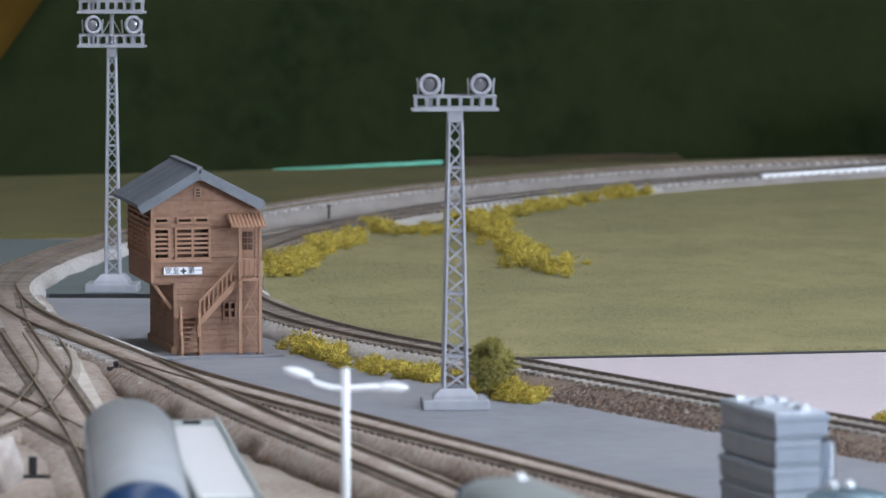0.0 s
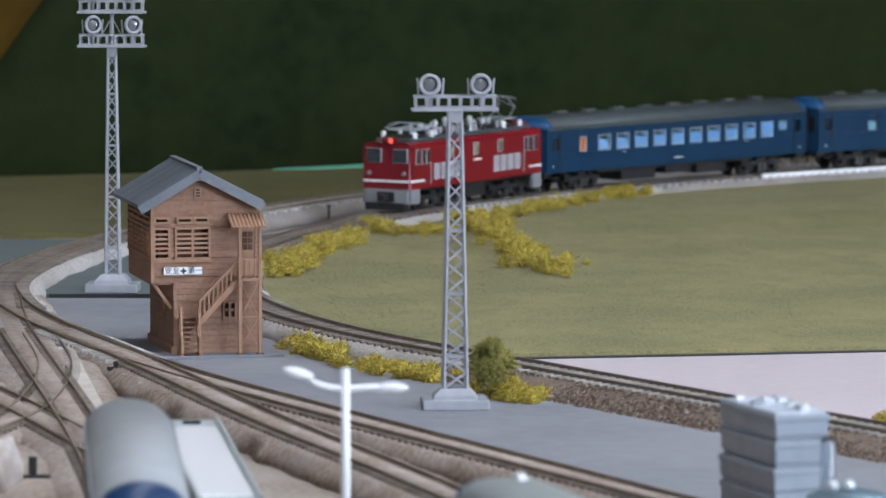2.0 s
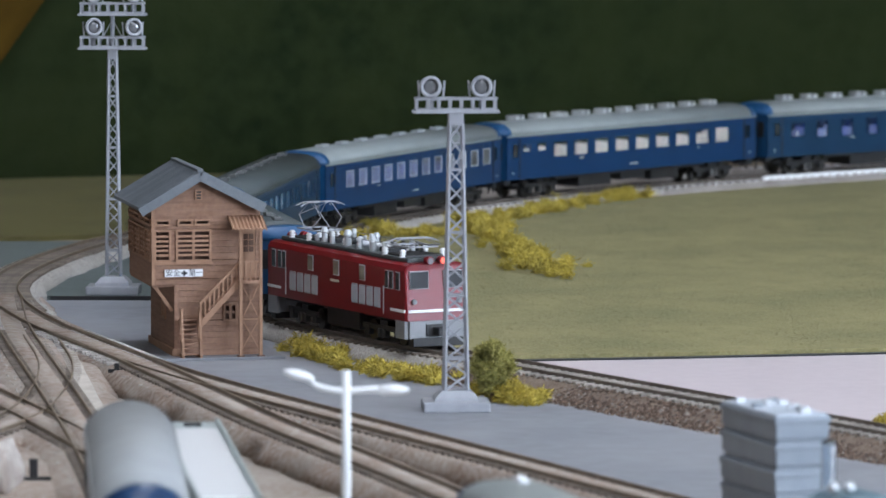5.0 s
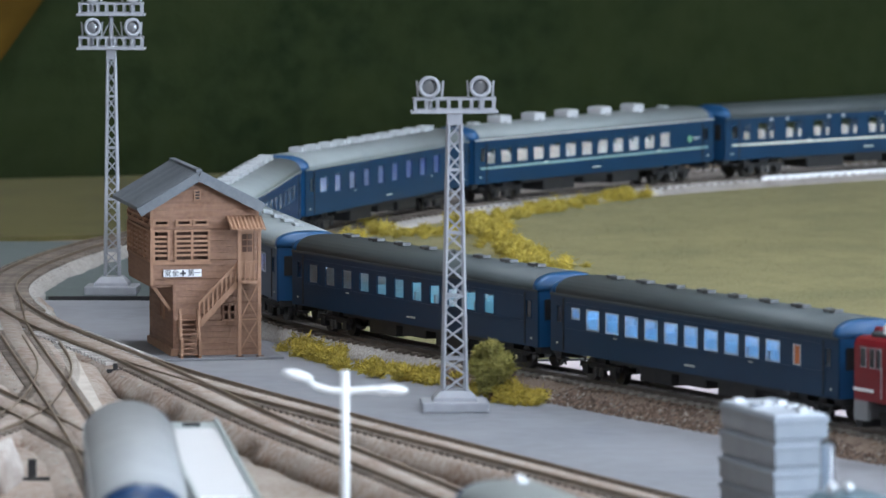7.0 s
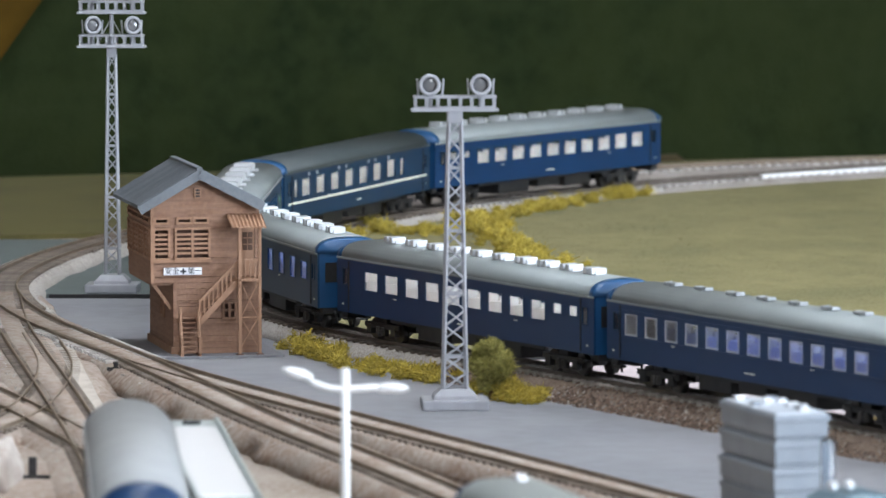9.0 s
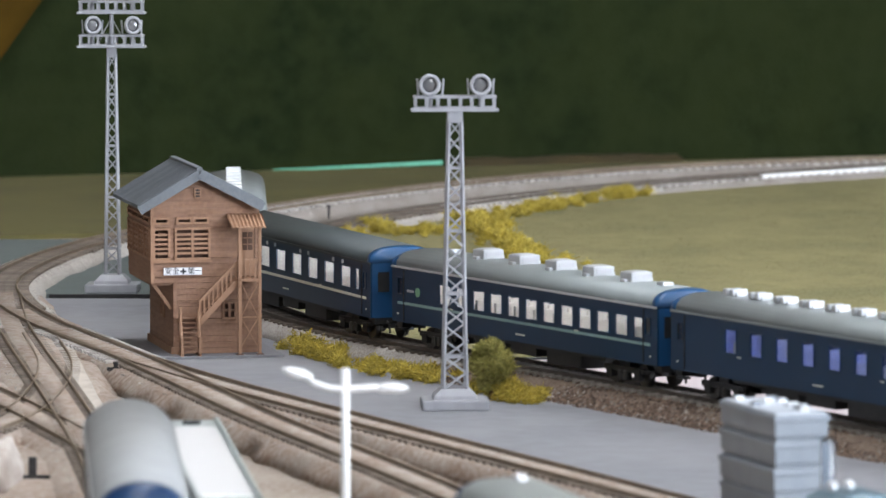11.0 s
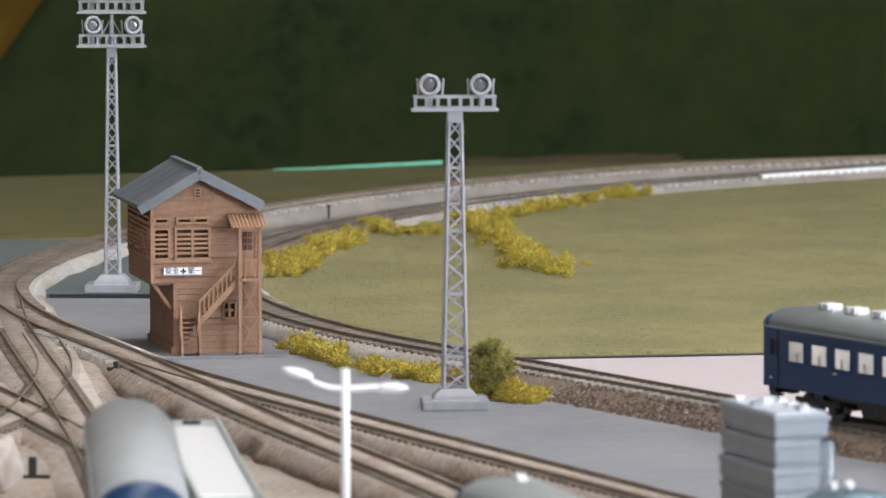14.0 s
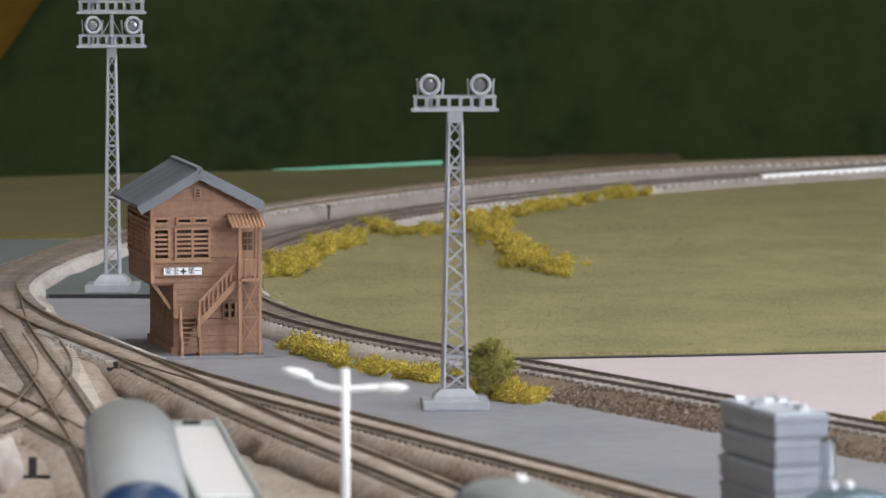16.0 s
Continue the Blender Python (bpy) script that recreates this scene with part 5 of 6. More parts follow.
def coach(name, label, wins, roof="roofgrey", vents="small", belt=None, frame_mat="blue", lit="lit_warm", seats="seat", headers=True, group="coaches of the train", length=0.2495, body_mat="blue", blinds=(), gutter=None, dots=(), door_win=True, barrel=False, end_mat="gangway", mark=None, lamp_from=None):
    """wins: (place along the coach, width, lower edge, upper edge), forward positive; blinds: window numbers that are shut."""
    v = thing(name, pose(0, 0, 0), label, "railway coach", group)
    hl = length / 2
    body_bm = bmesh.new()
    doors = [(-hl + 0.0082, 0.0052, 0.0262, 0.0350), (hl - 0.0082, 0.0052, 0.0262, 0.0350)] if door_win else []
    allw = list(wins) + doors
    for s in (-1, 1):
        coach_side(body_bm, s, length, allw, 0, 0, 0)
    box(body_bm, -hl + 0.001, hl - 0.001, -HALF_W + 0.001, HALF_W - 0.001, SKIRT, SKIRT + 0.0012)
    body = part("body", body_bm, body_mat, v, "blue painted sides" if body_mat in ("blue", "navy") else "")
    for s in (-1, 1):
        e = s * hl
        xa, xb = sorted((e, e - s * 0.0010))
        bm = boxes((xa, xb, -HALF_W + 0.001, HALF_W - 0.001, SKIRT, EAVE))
        rim = [(y, z) for y, z in arch(12, HALF_W - 0.0006, EAVE, EAVE + (RIDGE - EAVE) * 0.72)]
        loft(bm, [[(x, y, z) for y, z in rim] for x in (xa, xb)])
        end = part("end_wall", bm, end_mat, v, "mid-blue coach end")
        xa, xb = sorted((e, e + s * 0.0050))
        bm = bmesh.new()
        loft(bm, [[(x, y, z) for y, z in ((-0.0058, 0.0125), (0.0058, 0.0125), (0.0058, 0.0385), (0.0045, 0.0408), (-0.0045, 0.0408), (-0.0058, 0.0385))] for x in (xa, xb)])
        bmesh.ops.recalc_face_normals(bm, faces=bm.faces)
        part("gangway", bm, "under", end, "black gangway bellows")
        for y in (-0.0105, 0.0105):
            part("end_panel", boxes(tuple(sorted((e, e + s * 0.0005))) + (y - 0.0030, y + 0.0030, 0.0255, 0.0355)), "under", end)
        xa, xb = sorted((e, e + s * 0.0068))
        part("coupler", boxes((xa, xb, -0.0022, 0.0022, 0.0075, 0.0108), bevel=0.0005), "under", v)
        xa, xb = sorted((e - s * 0.0060, e - s * 0.0004))
        part("buffer_beam", boxes((xa, xb, -0.0150, 0.0150, 0.0092, SKIRT), bevel=0.0004), "under", v, "black headstock below the end")
        for y in (-0.0085, 0.0085):
            bm = bmesh.new()
            x_a, x_b = e - s * 0.0004, e + s * 0.0022
            tube(bm, (x_a, y, 0.0106), (x_b, y, 0.0092), 0.0006, 0.0006, 8)
            tube(bm, (x_b, y, 0.0094), (x_b, y * 0.9, 0.0048), 0.0006, 0.0006, 8)
            part("brake_hose", bm, "under", v)
        for y in (-1, 1):
            part("door_edge", boxes((e - s * 0.0120 - 0.0004, e - s * 0.0120 + 0.0004) + tuple(sorted((y * HALF_W, y * (HALF_W + 0.0004)))) + (0.0135, 0.0385)), "under", v)
            part("step", boxes((e - s * 0.0082 - 0.003, e - s * 0.0082 + 0.003) + tuple(sorted((y * (HALF_W - 0.004), y * HALF_W))) + (0.0085, 0.0095)), "under", v)
    # roof
    bm = bmesh.new()
    sec = [((HALF_W + 0.0006) * math.cos(math.pi * k / 16), 0.0362 + 0.0142 * math.sin(math.pi * k / 16)) for k in range(17)] if barrel else arch()
    cap = 0.0045 if not barrel else 0.006
    loft(bm, [[(x, y, z) for y, z in sec] for x in (-hl + cap, 0.0, hl - cap)])
    bmesh.ops.recalc_face_normals(bm, faces=bm.faces)
    roof_ob = part("roof", bm, roof, v, "arched roof", smooth=True)
    for s in (-1, 1):
        bm = bmesh.new()
        loft(bm, [[(s * (hl - cap), y, z) for y, z in sec], [(s * (hl - cap * 0.5), y * 0.998, EAVE + (z - EAVE) * 0.96) for y, z in sec], [(s * (hl + 0.0006), y * 0.985, EAVE + (z - EAVE) * 0.80) for y, z in sec]])
        bmesh.ops.recalc_face_normals(bm, faces=bm.faces)
        part("roof_end", bm, end_mat, roof_ob, "blue rounded roof end", smooth=True)
    for s in (-1, 1):
        part("gutter", boxes((-hl, hl) + tuple(sorted((s * HALF_W, s * (HALF_W + 0.0006)))) + (EAVE - 0.0007, EAVE + 0.0003)), gutter or roof, roof_ob)
    # roof gear
    if vents == "air":
        for k in range(5):
            x = -0.0600 + k * 0.0345
            u = part("air_unit", boxes((x - 0.0053, x + 0.0053, -0.0058, 0.0058, RIDGE - 0.0008, RIDGE + 0.0042), bevel=0.0005), "acgrey", roof_ob, "pale boxy air conditioner")
            part("fan_lid", boxes((x - 0.0042, x + 0.0042, -0.0046, 0.0046, RIDGE + 0.0042, RIDGE + 0.0046), bevel=0.0002), "acgrey", u)
            part("side_skirt", boxes((x - 0.0022, x + 0.0022, -0.0080, -0.0058, RIDGE - 0.0014, RIDGE + 0.0010), (x - 0.0022, x + 0.0022, 0.0058, 0.0080, RIDGE - 0.0014, RIDGE + 0.0010), bevel=0.0003), "silver", u)
            for q in (-1, 1):
                part("grille", boxes((x + q * 0.0053 - 0.0003, x + q * 0.0053 + 0.0003, -0.0042, 0.0042, RIDGE + 0.0008, RIDGE + 0.0032)), "louvre", u)
        for x in (-0.093, 0.104):
            part("vent", boxes((x - 0.003, x + 0.003, -0.003, 0.003, RIDGE - 0.0004, RIDGE + 0.0016), bevel=0.0005), "silver", roof_ob)
    elif vents:
        big = vents == "big"
        n = 10 if big else 8
        for k in range(n):
            x = (k - (n - 1) / 2) * (length * 0.86 / n)
            bm = bmesh.new()
            if big:
                m = "silver"
                for q in (-1, 1):
                    box(bm, x + q * 0.0028 - 0.0014, x + q * 0.0028 + 0.0014, -0.0042, 0.0042, RIDGE + 0.0002, RIDGE + 0.0032)
                    box(bm, x + q * 0.0028 - 0.0019, x + q * 0.0028 + 0.0019, -0.0024, 0.0024, RIDGE - 0.0006, RIDGE + 0.0020)
                box(bm, x - 0.0034, x + 0.0034, -0.0014, 0.0014, RIDGE - 0.0006, RIDGE + 0.0016)
            else:
                m = "roofvent" if roof == "roofgrey" else "darkvent"
                for q in (-1, 1):
                    box(bm, x - 0.0048, x + 0.0048, q * 0.0017 - 0.0005, q * 0.0017 + 0.0005, RIDGE + 0.0006, RIDGE + 0.0017)
                    box(bm, x + q * 0.0042 - 0.0007, x + q * 0.0042 + 0.0007, -0.0024, 0.0024, RIDGE + 0.0003, RIDGE + 0.0019)
                box(bm, x - 0.0012, x + 0.0012, -0.0021, 0.0021, RIDGE - 0.0008, RIDGE + 0.0014)
            bmesh.ops.bevel(bm, geom=bm.edges[:], offset=0.0002, segments=1, affect="EDGES")
            part("roof_vent", bm, m, roof_ob, "twin-mouthed silver ventilator" if big else "low ribbed ventilator")
    # belts
    if headers:
        for s in (-1, 1):
            for z in (0.0238, 0.0362):
                part("belt_rail", boxes((-hl + 0.013, hl - 0.013) + tuple(sorted((s * HALF_W, s * (HALF_W + 0.0003)))) + (z - 0.0005, z + 0.0005)), body_mat, body)
    if belt:
        for s in (-1, 1):
            part("colour_band", boxes((-hl + 0.006, hl - 0.006) + tuple(sorted((s * HALF_W, s * (HALF_W + 0.00025)))) + (0.0214, 0.0227)), belt, body, "narrow pale band")
    if mark is not None:
        for s in (-1, 1):
            bm = bmesh.new()
            tube(bm, (mark, s * HALF_W, 0.0285), (mark, s * (HALF_W + 0.0003), 0.0285), 0.0023, 0.0023, 16)
            part("round_mark", bm, "leafmark", body, "round green mark")
            part("nameplate", boxes((mark - 0.0105, mark - 0.0040) + tuple(sorted((s * HALF_W, s * (HALF_W + 0.0003)))) + (0.0280, 0.0292)), "louvre", body)
    for x in dots:
        for s in (-1, 1):
            part("side_vent", boxes((x - 0.0011, x + 0.0011) + tuple(sorted((s * HALF_W, s * (HALF_W + 0.0004)))) + (0.0368, 0.0386)), "silver", body)
    for s in (-1, 1):
        part("lettering_bar", boxes((-0.0042, 0.0042) + tuple(sorted((s * HALF_W, s * (HALF_W + 0.0002)))) + (0.0160, 0.0167)), "cream", body)
        for x in (-hl + 0.006, hl - 0.006):
            part("lettering_bar", boxes((x - 0.0008, x + 0.0008) + tuple(sorted((s * HALF_W, s * (HALF_W + 0.0002)))) + (0.0162, 0.0170)), "cream", body)
        for x in (-0.066, 0.052):
            part("lettering_bar", boxes((x - 0.0016, x + 0.0016) + tuple(sorted((s * HALF_W, s * (HALF_W + 0.0002)))) + (0.0227, 0.0232)), "cream", body)
    # windows
    for k, (x, w, a, b) in enumerate(allw):
        shut = "orange" if k in blinds else None
        for s in (-1, 1):
            pane_at(v, x, w, a, b, s, frame_mat if k < len(wins) else "blue", shut)
    # inside: floor, seats in rows, a lit ceiling strip
    inside = part("interior", boxes((-hl + 0.002, hl - 0.002, -HALF_W + 0.0016, HALF_W - 0.0016, SKIRT + 0.0012, 0.0195)), seats, v, "pale seats and partitions")
    n = max(6, len(wins))
    for k in range(n):
        x = (k - (n - 1) / 2) * (length - 0.03) / n
        part("seat", boxes((x - 0.0010, x + 0.0010, -0.0150, -0.0040, 0.0195, 0.0290), (x - 0.0010, x + 0.0010, 0.0040, 0.0150, 0.0195, 0.0290), (x - 0.0050, x + 0.0050, -0.0150, -0.0040, 0.0195, 0.0215), (x - 0.0050, x + 0.0050, 0.0040, 0.0150, 0.0195, 0.0215)), seats, inside)
    part("partition", boxes((-hl + 0.014, -hl + 0.0145, -0.0160, 0.0160, 0.0195, 0.0395), (hl - 0.0145, hl - 0.014, -0.0160, 0.0160, 0.0195, 0.0395)), seats, inside)
    part("ceiling_strip", boxes((-hl + 0.016 if lamp_from is None else lamp_from, hl - 0.016, -0.0060, 0.0060, 0.0384, 0.0392)), lit, inside, "lit strip under the coach roof")
    # underframe
    for x, w, h, m in ((-0.036, 0.014, 0.0082, "under"), (-0.004, 0.012, 0.0066, "under"), (0.034, 0.016, 0.0086, "under")):
        part("equipment_box", boxes((x - w, x + w, -0.0135, 0.0135, SKIRT - h, SKIRT), bevel=0.0006), m, v, "black box slung under the floor")
    part("truss", boxes((-hl + 0.05, hl - 0.05, -0.0150, -0.0142, 0.0104, 0.0125), (-hl + 0.05, hl - 0.05, 0.0142, 0.0150, 0.0104, 0.0125), (-hl + 0.004, hl - 0.004, -0.004, 0.004, 0.0104, 0.0125)), "under", v)
    bogies = [bogie(v, -0.0875), bogie(v, 0.0875)]
    return v, bogies


def row(n, x0, x1, w, a=0.0248, b=0.0348):
    return [(x0 + (x1 - x0) * k / (n - 1), w, a, b) for k in range(n)]


M["roofpale"] = mat("pale_satin_roof_paint", (0.30, 0.31, 0.31), 0.62, grain=(60, (0.25, 0.255, 0.255), 0.5), bump=(700, 0.05))
M["roofvent"] = mat("grey_vent_plastic", (0.33, 0.35, 0.36), 0.4, grain=(200, (0.25, 0.27, 0.28), 0.4))
M["darkvent"] = mat("dark_vent_plastic", (0.085, 0.088, 0.088), 0.35, grain=(200, (0.16, 0.165, 0.16), 0.5))
COACHES = [
    dict(label="dark-roofed blue coach with bright blue-lit windows", wins=row(10, -0.086, 0.071, 0.0114) + [(0.091, 0.0060, 0.0250, 0.0345), (-0.1015, 0.0072, 0.0290, 0.0345)], roof="roofdark", vents="small", lit="lit_blue", blinds=(10,), frame_mat="silver"),
    dict(label="dark-roofed blue coach with eleven teal-lit windows", wins=row(11, -0.102, 0.078, 0.0104), roof="roofdark", vents="small", lit="lit_teal", lamp_from=-0.045),
    dict(label="grey-roofed blue coach with pale window frames", body_mat="navy", wins=row(12, -0.103, 0.092, 0.0104), roof="roofgrey", vents="small", lit="lit_violet", lamp_from=-0.045, frame_mat="silver"),
    dict(label="grey-roofed blue coach with large silver ventilators", body_mat="navy", wins=row(9, -0.090, 0.073, 0.0142) + [(0.091, 0.0085, 0.0292, 0.0348), (0.1055, 0.0085, 0.0292, 0.0348)], roof="roofgrey", vents="big", lit="lit_warm", headers=False),
    dict(label="grey-roofed blue coach with eight tall windows", wins=row(8, -0.073, 0.078, 0.0100, 0.0240, 0.0355) + [(0.099, 0.0120, 0.0250, 0.0345)], roof="roofgrey", vents="big", lit="lit_violet", headers=False),
    dict(label="blue coach with pale teal band and five roof air conditioners", wins=row(11, -0.0725, 0.0930, 0.0116, 0.0242, 0.0345) + [(0.1080, 0.0088, 0.0242, 0.0345)], roof="roofgrey", vents="air", belt="bandteal", mark=-0.099, lit="lit_warm", headers=False, gutter="silver"),
    dict(label="dark-roofed blue sleeping coach with cream band", wins=row(7, -0.0557, 0.0895, 0.0148, 0.0250, 0.0362) + [(-0.0750, 0.0072, 0.0250, 0.0362), (0.1062, 0.0066, 0.0250, 0.0362)], roof="roofdark", vents="", belt="cream", lit="lit_warm", headers=False, dots=(-0.051, -0.028, -0.016, 0.0225, 0.0346, 0.0713, 0.085)),
    dict(label="grey-roofed blue rear coach with silver ventilators", body_mat="navy", wins=row(10, -0.098, 0.073, 0.0138) + [(0.0915, 0.0085, 0.0292, 0.0348), (0.1055, 0.0085, 0.0292, 0.0348)], roof="roofgrey", vents="big", lit="lit_warm", headers=False),
]
M["lit_violet"] = glow_mat("lit_coach_lamp_violet", (0.20, 0.30, 1.0), 2.2)

TRAIN = []
PITCH_L = 0.2612
RUN_T, RUN_S = (0, 1.5, 3.5, 7, 9, 12.5, 16), (-0.284, 0.122, 0.669, 1.648, 2.222, 3.236, 4.236)


def joint(t):
    """Where the coupling behind the locomotive is on the main loop."""
    return float(np.interp(t, RUN_T, RUN_S))


# ---- locomotive ----
def pantograph(roof_ob, x, up):
    p = part("pantograph", boxes((x - 0.0110, x + 0.0110, -0.0085, -0.0075, 0.0490, 0.0498), (x - 0.0110, x + 0.0110, 0.0075, 0.0085, 0.0490, 0.0498), (x - 0.0110, x - 0.0100, -0.0085, 0.0085, 0.0490, 0.0498), (x + 0.0100, x + 0.0110, -0.0085, 0.0085, 0.0490, 0.0498)), "steel", roof_ob, "folding silver pantograph")
    z0, zm, z1 = (0.0498, 0.0562, 0.0628) if up else (0.0500, 0.0510, 0.0526)
    w = 0.0135 if up else 0.0185
    for s in (-1, 1):
        part("lower_arm", beams([((x - 0.004, s * 0.0070, z0), (x - w, s * 0.0060, zm)), ((x + 0.004, s * 0.0070, z0), (x + w, s * 0.0060, zm))], 0.0004), "steel", p)
        part("upper_arm", beams([((x - w, s * 0.0060, zm), (x - 0.0035, s * 0.0050, z1)), ((x + w, s * 0.0060, zm), (x + 0.0035, s * 0.0050, z1)), ((x - w, s * 0.0060, zm), (x - 0.002, -s * 0.0050, z1))], 0.0003), "steel", p)
    part("contact_shoe", beams([((x - 0.003, -0.0125, z1 - 0.0012), (x - 0.003, -0.0085, z1 + 0.0006)), ((x - 0.003, -0.0085, z1 + 0.0006), (x - 0.003, 0.0085, z1 + 0.0006)), ((x - 0.003, 0.0085, z1 + 0.0006), (x - 0.003, 0.0125, z1 - 0.0012)),
                                ((x + 0.003, -0.0125, z1 - 0.0012), (x + 0.003, -0.0085, z1 + 0.0006)), ((x + 0.003, -0.0085, z1 + 0.0006), (x + 0.003, 0.0085, z1 + 0.0006)), ((x + 0.003, 0.0085, z1 + 0.0006), (x + 0.003, 0.0125, z1 - 0.0012))], 0.0004), "steel", p)


def locomotive():
    v = thing("locomotive", pose(0, 0, 0), "red electric locomotive with silver louvres and raised pantograph", "locomotive")
    hl, w, z0, z1 = 0.0860, 0.0172, 0.0140, 0.0425
    bm = bmesh.new()
    def ring(x, ww, zt):
        return [(x, -ww, z0), (x, ww, z0), (x, ww, zt - 0.0035), (x, ww - 0.0012, zt - 0.0010), (x, ww - 0.0040, zt), (x, -ww + 0.0040, zt), (x, -ww + 0.0012, zt - 0.0010), (x, -ww, zt - 0.0035)]
    rings = [ring(-hl, w - 0.0012, z1 - 0.0006), ring(-hl + 0.0016, w, z1), ring(hl - 0.0016, w, z1), ring(hl, w - 0.0012, z1 - 0.0006)]
    for k in (0, 3):
        rings[k] = [(x - math.copysign(0.0022, x) if z > 0.029 else x, y, z) for x, y, z in rings[k]]
    loft(bm, rings)
    bmesh.ops.recalc_face_normals(bm, faces=bm.faces)
    body = part("body", bm, "red", v, "glossy red body shell")
    for s in (-1, 1):
        y = s * w
        def plate(name, xa, xb, za, zb, m, out=0.0004, lab="", parent=body):
            return part(name, boxes((xa, xb) + tuple(sorted((y - s * 0.0003, y + s * out))) + (za, zb)), m, parent, lab)
        for g in (-0.0385, 0.0385):
            for k in range(4):
                x = g + (k - 1.5) * 0.0092
                lv = plate("louvre", x - 0.0033, x + 0.0033, 0.0185, 0.0285, "louvre", 0.0004, "pale grey louvre panel")
                for q in range(6):
                    part("louvre_slat", boxes((x - 0.0030 + q * 0.0011, x - 0.0025 + q * 0.0011) + tuple(sorted((y + s * 0.0004, y + s * 0.0008))) + (0.0192, 0.0278)), "louvre", lv)
        for x in (-0.030, 0.002, 0.034):
            wn = plate("window", x - 0.0034, x + 0.0034, 0.0306, 0.0385, "louvre", 0.0004, "silver-framed side window")
            plate("pane", x - 0.0030, x + 0.0030, 0.0310, 0.0381, "creampane", 0.0006, "", wn)
        for e in (-1, 1):
            for xx, ww in ((0.0765, 0.0024), (0.0690, 0.0022), (0.0635, 0.0020)):
                wn = plate("cab_window", e * xx - ww, e * xx + ww, 0.0290, 0.0382, "louvre", 0.0003, "cab side window")
                plate("pane", e * xx - ww + 0.0004, e * xx + ww - 0.0004, 0.0294, 0.0378, "darkglass", 0.0005, "", wn)
            xa, xb = sorted((e * (hl - 0.0012), e * (hl - 0.0180)))
            plate("stripe", xa, xb, 0.0182, 0.0196, "white", 0.0003, "white warning stripe")
            part("cab_step", boxes((e * 0.0790 - 0.0055, e * 0.0790 + 0.0055) + tuple(sorted((y - s * 0.002, y))) + (0.0050, 0.0140)), "apron", v, "grey apron")
            part("handrail", beam(bmesh.new(), (e * 0.0605, y + s * 0.0006, 0.0160), (e * 0.0605, y + s * 0.0006, 0.0300), 0.0005), "silver", body)
        part("lettering_bar", boxes((-0.005, 0.005) + tuple(sorted((y, y + s * 0.0003))) + (0.0272, 0.0284)), "cream", body)
    for e in (-1, 1):
        x = e * hl
        xa, xb = sorted((x - e * 0.003, x + e * 0.0004))
        part("stripe", boxes((xa, xb, -w + 0.0015, w - 0.0015, 0.0182, 0.0196)), "white", body, "white warning stripe")
        part("apron", boxes((x - e * 0.006, x + e * 0.0002, -w + 0.0020, w - 0.0020, 0.0048, 0.0139) if e > 0 else (x - 0.0002, x + 0.006, -w + 0.0020, w - 0.0020, 0.0048, 0.0139), bevel=0.0006), "apron", v, "grey buffer apron")
        for y, ww in ((-0.0094, 0.0052), (0.0094, 0.0052)):
            xa, xb = sorted((x - e * 0.0030, x - e * 0.0008))
            wn = part("cab_window", boxes((xa, xb, y - ww, y + ww, 0.0300, 0.0388)), "louvre", body, "windscreen with thin metal rim")
            xa, xb = sorted((x - e * 0.0030, x - e * 0.0005))
            part("pane", boxes((xa, xb, y - ww + 0.0003, y + ww - 0.0003, 0.0303, 0.0385)), "darkglass", wn)
        xa, xb = sorted((x, x + e * 0.0075))
        part("coupler", boxes((xa, xb, -0.0024, 0.0024, 0.0070, 0.0108), bevel=0.0006), "under", v)
        xa, xb = sorted((x - e * 0.004, x + e * 0.0022))
        part("snow_plough", boxes((xa, xb, -0.0140, 0.0140, 0.0012, 0.0056), bevel=0.0005), "under", v, "black plough below the apron")
        part("draw_gear", boxes(tuple(sorted((x, x + e * 0.0010))) + (-0.0060, 0.0060, 0.0062, 0.0122)), "under", v)
        bm = bmesh.new()
        for y in (-0.0036, 0.0036):
            tube(bm, (x - e * 0.0040, y, 0.0438), (x + e * 0.0002, y, 0.0438), 0.0021, 0.0021, 14)
        hd = part("headlamp", bm, "red", body, "paired headlamps over the cab")
        for y in (-0.0036, 0.0036):
            bm = bmesh.new()
            tube(bm, (x + e * 0.0002, y, 0.0438), (x + e * 0.0006, y, 0.0438), 0.0016, 0.0016, 12)
            part("lens", bm, "lit_red" if e > 0 and y > 0 else "lampglass", hd)
        for y in (-0.0125, 0.0125):
            bm = bmesh.new()
            tube(bm, (x - e * 0.001, y, 0.0236), (x + e * 0.0008, y, 0.0236), 0.0013, 0.0013, 12)
            part("tail_lamp", bm, "apron", body)
    roof_ob = part("roof", boxes((-hl + 0.008, hl - 0.008, -0.0125, 0.0125, z1 - 0.0002, z1 + 0.0022), bevel=0.0008), "roofdark", v, "dark roof with equipment")
    # roof gear: insulators, breakers, bus bars
    rnd = random.Random(8)
    for k in range(13):
        x = -0.050 + k * 0.0086
        for y in ((-0.0085, 0.0085) if k % 2 else (-0.0030, 0.0070)):
            bm = bmesh.new()
            h = rnd.uniform(0.0034, 0.0052)
            tube(bm, (x, y, z1 + 0.0020), (x, y, z1 + 0.0020 + h), 0.0009, 0.0007, 10)
            for q in range(3):
                tube(bm, (x, y, z1 + 0.0026 + q * h / 3.4), (x, y, z1 + 0.0031 + q * h / 3.4), 0.0015, 0.0012, 12)
            part("insulator", bm, "white" if k % 5 == 0 else "louvre" if k % 3 == 1 else "under", roof_ob, "ribbed insulator", smooth=False)
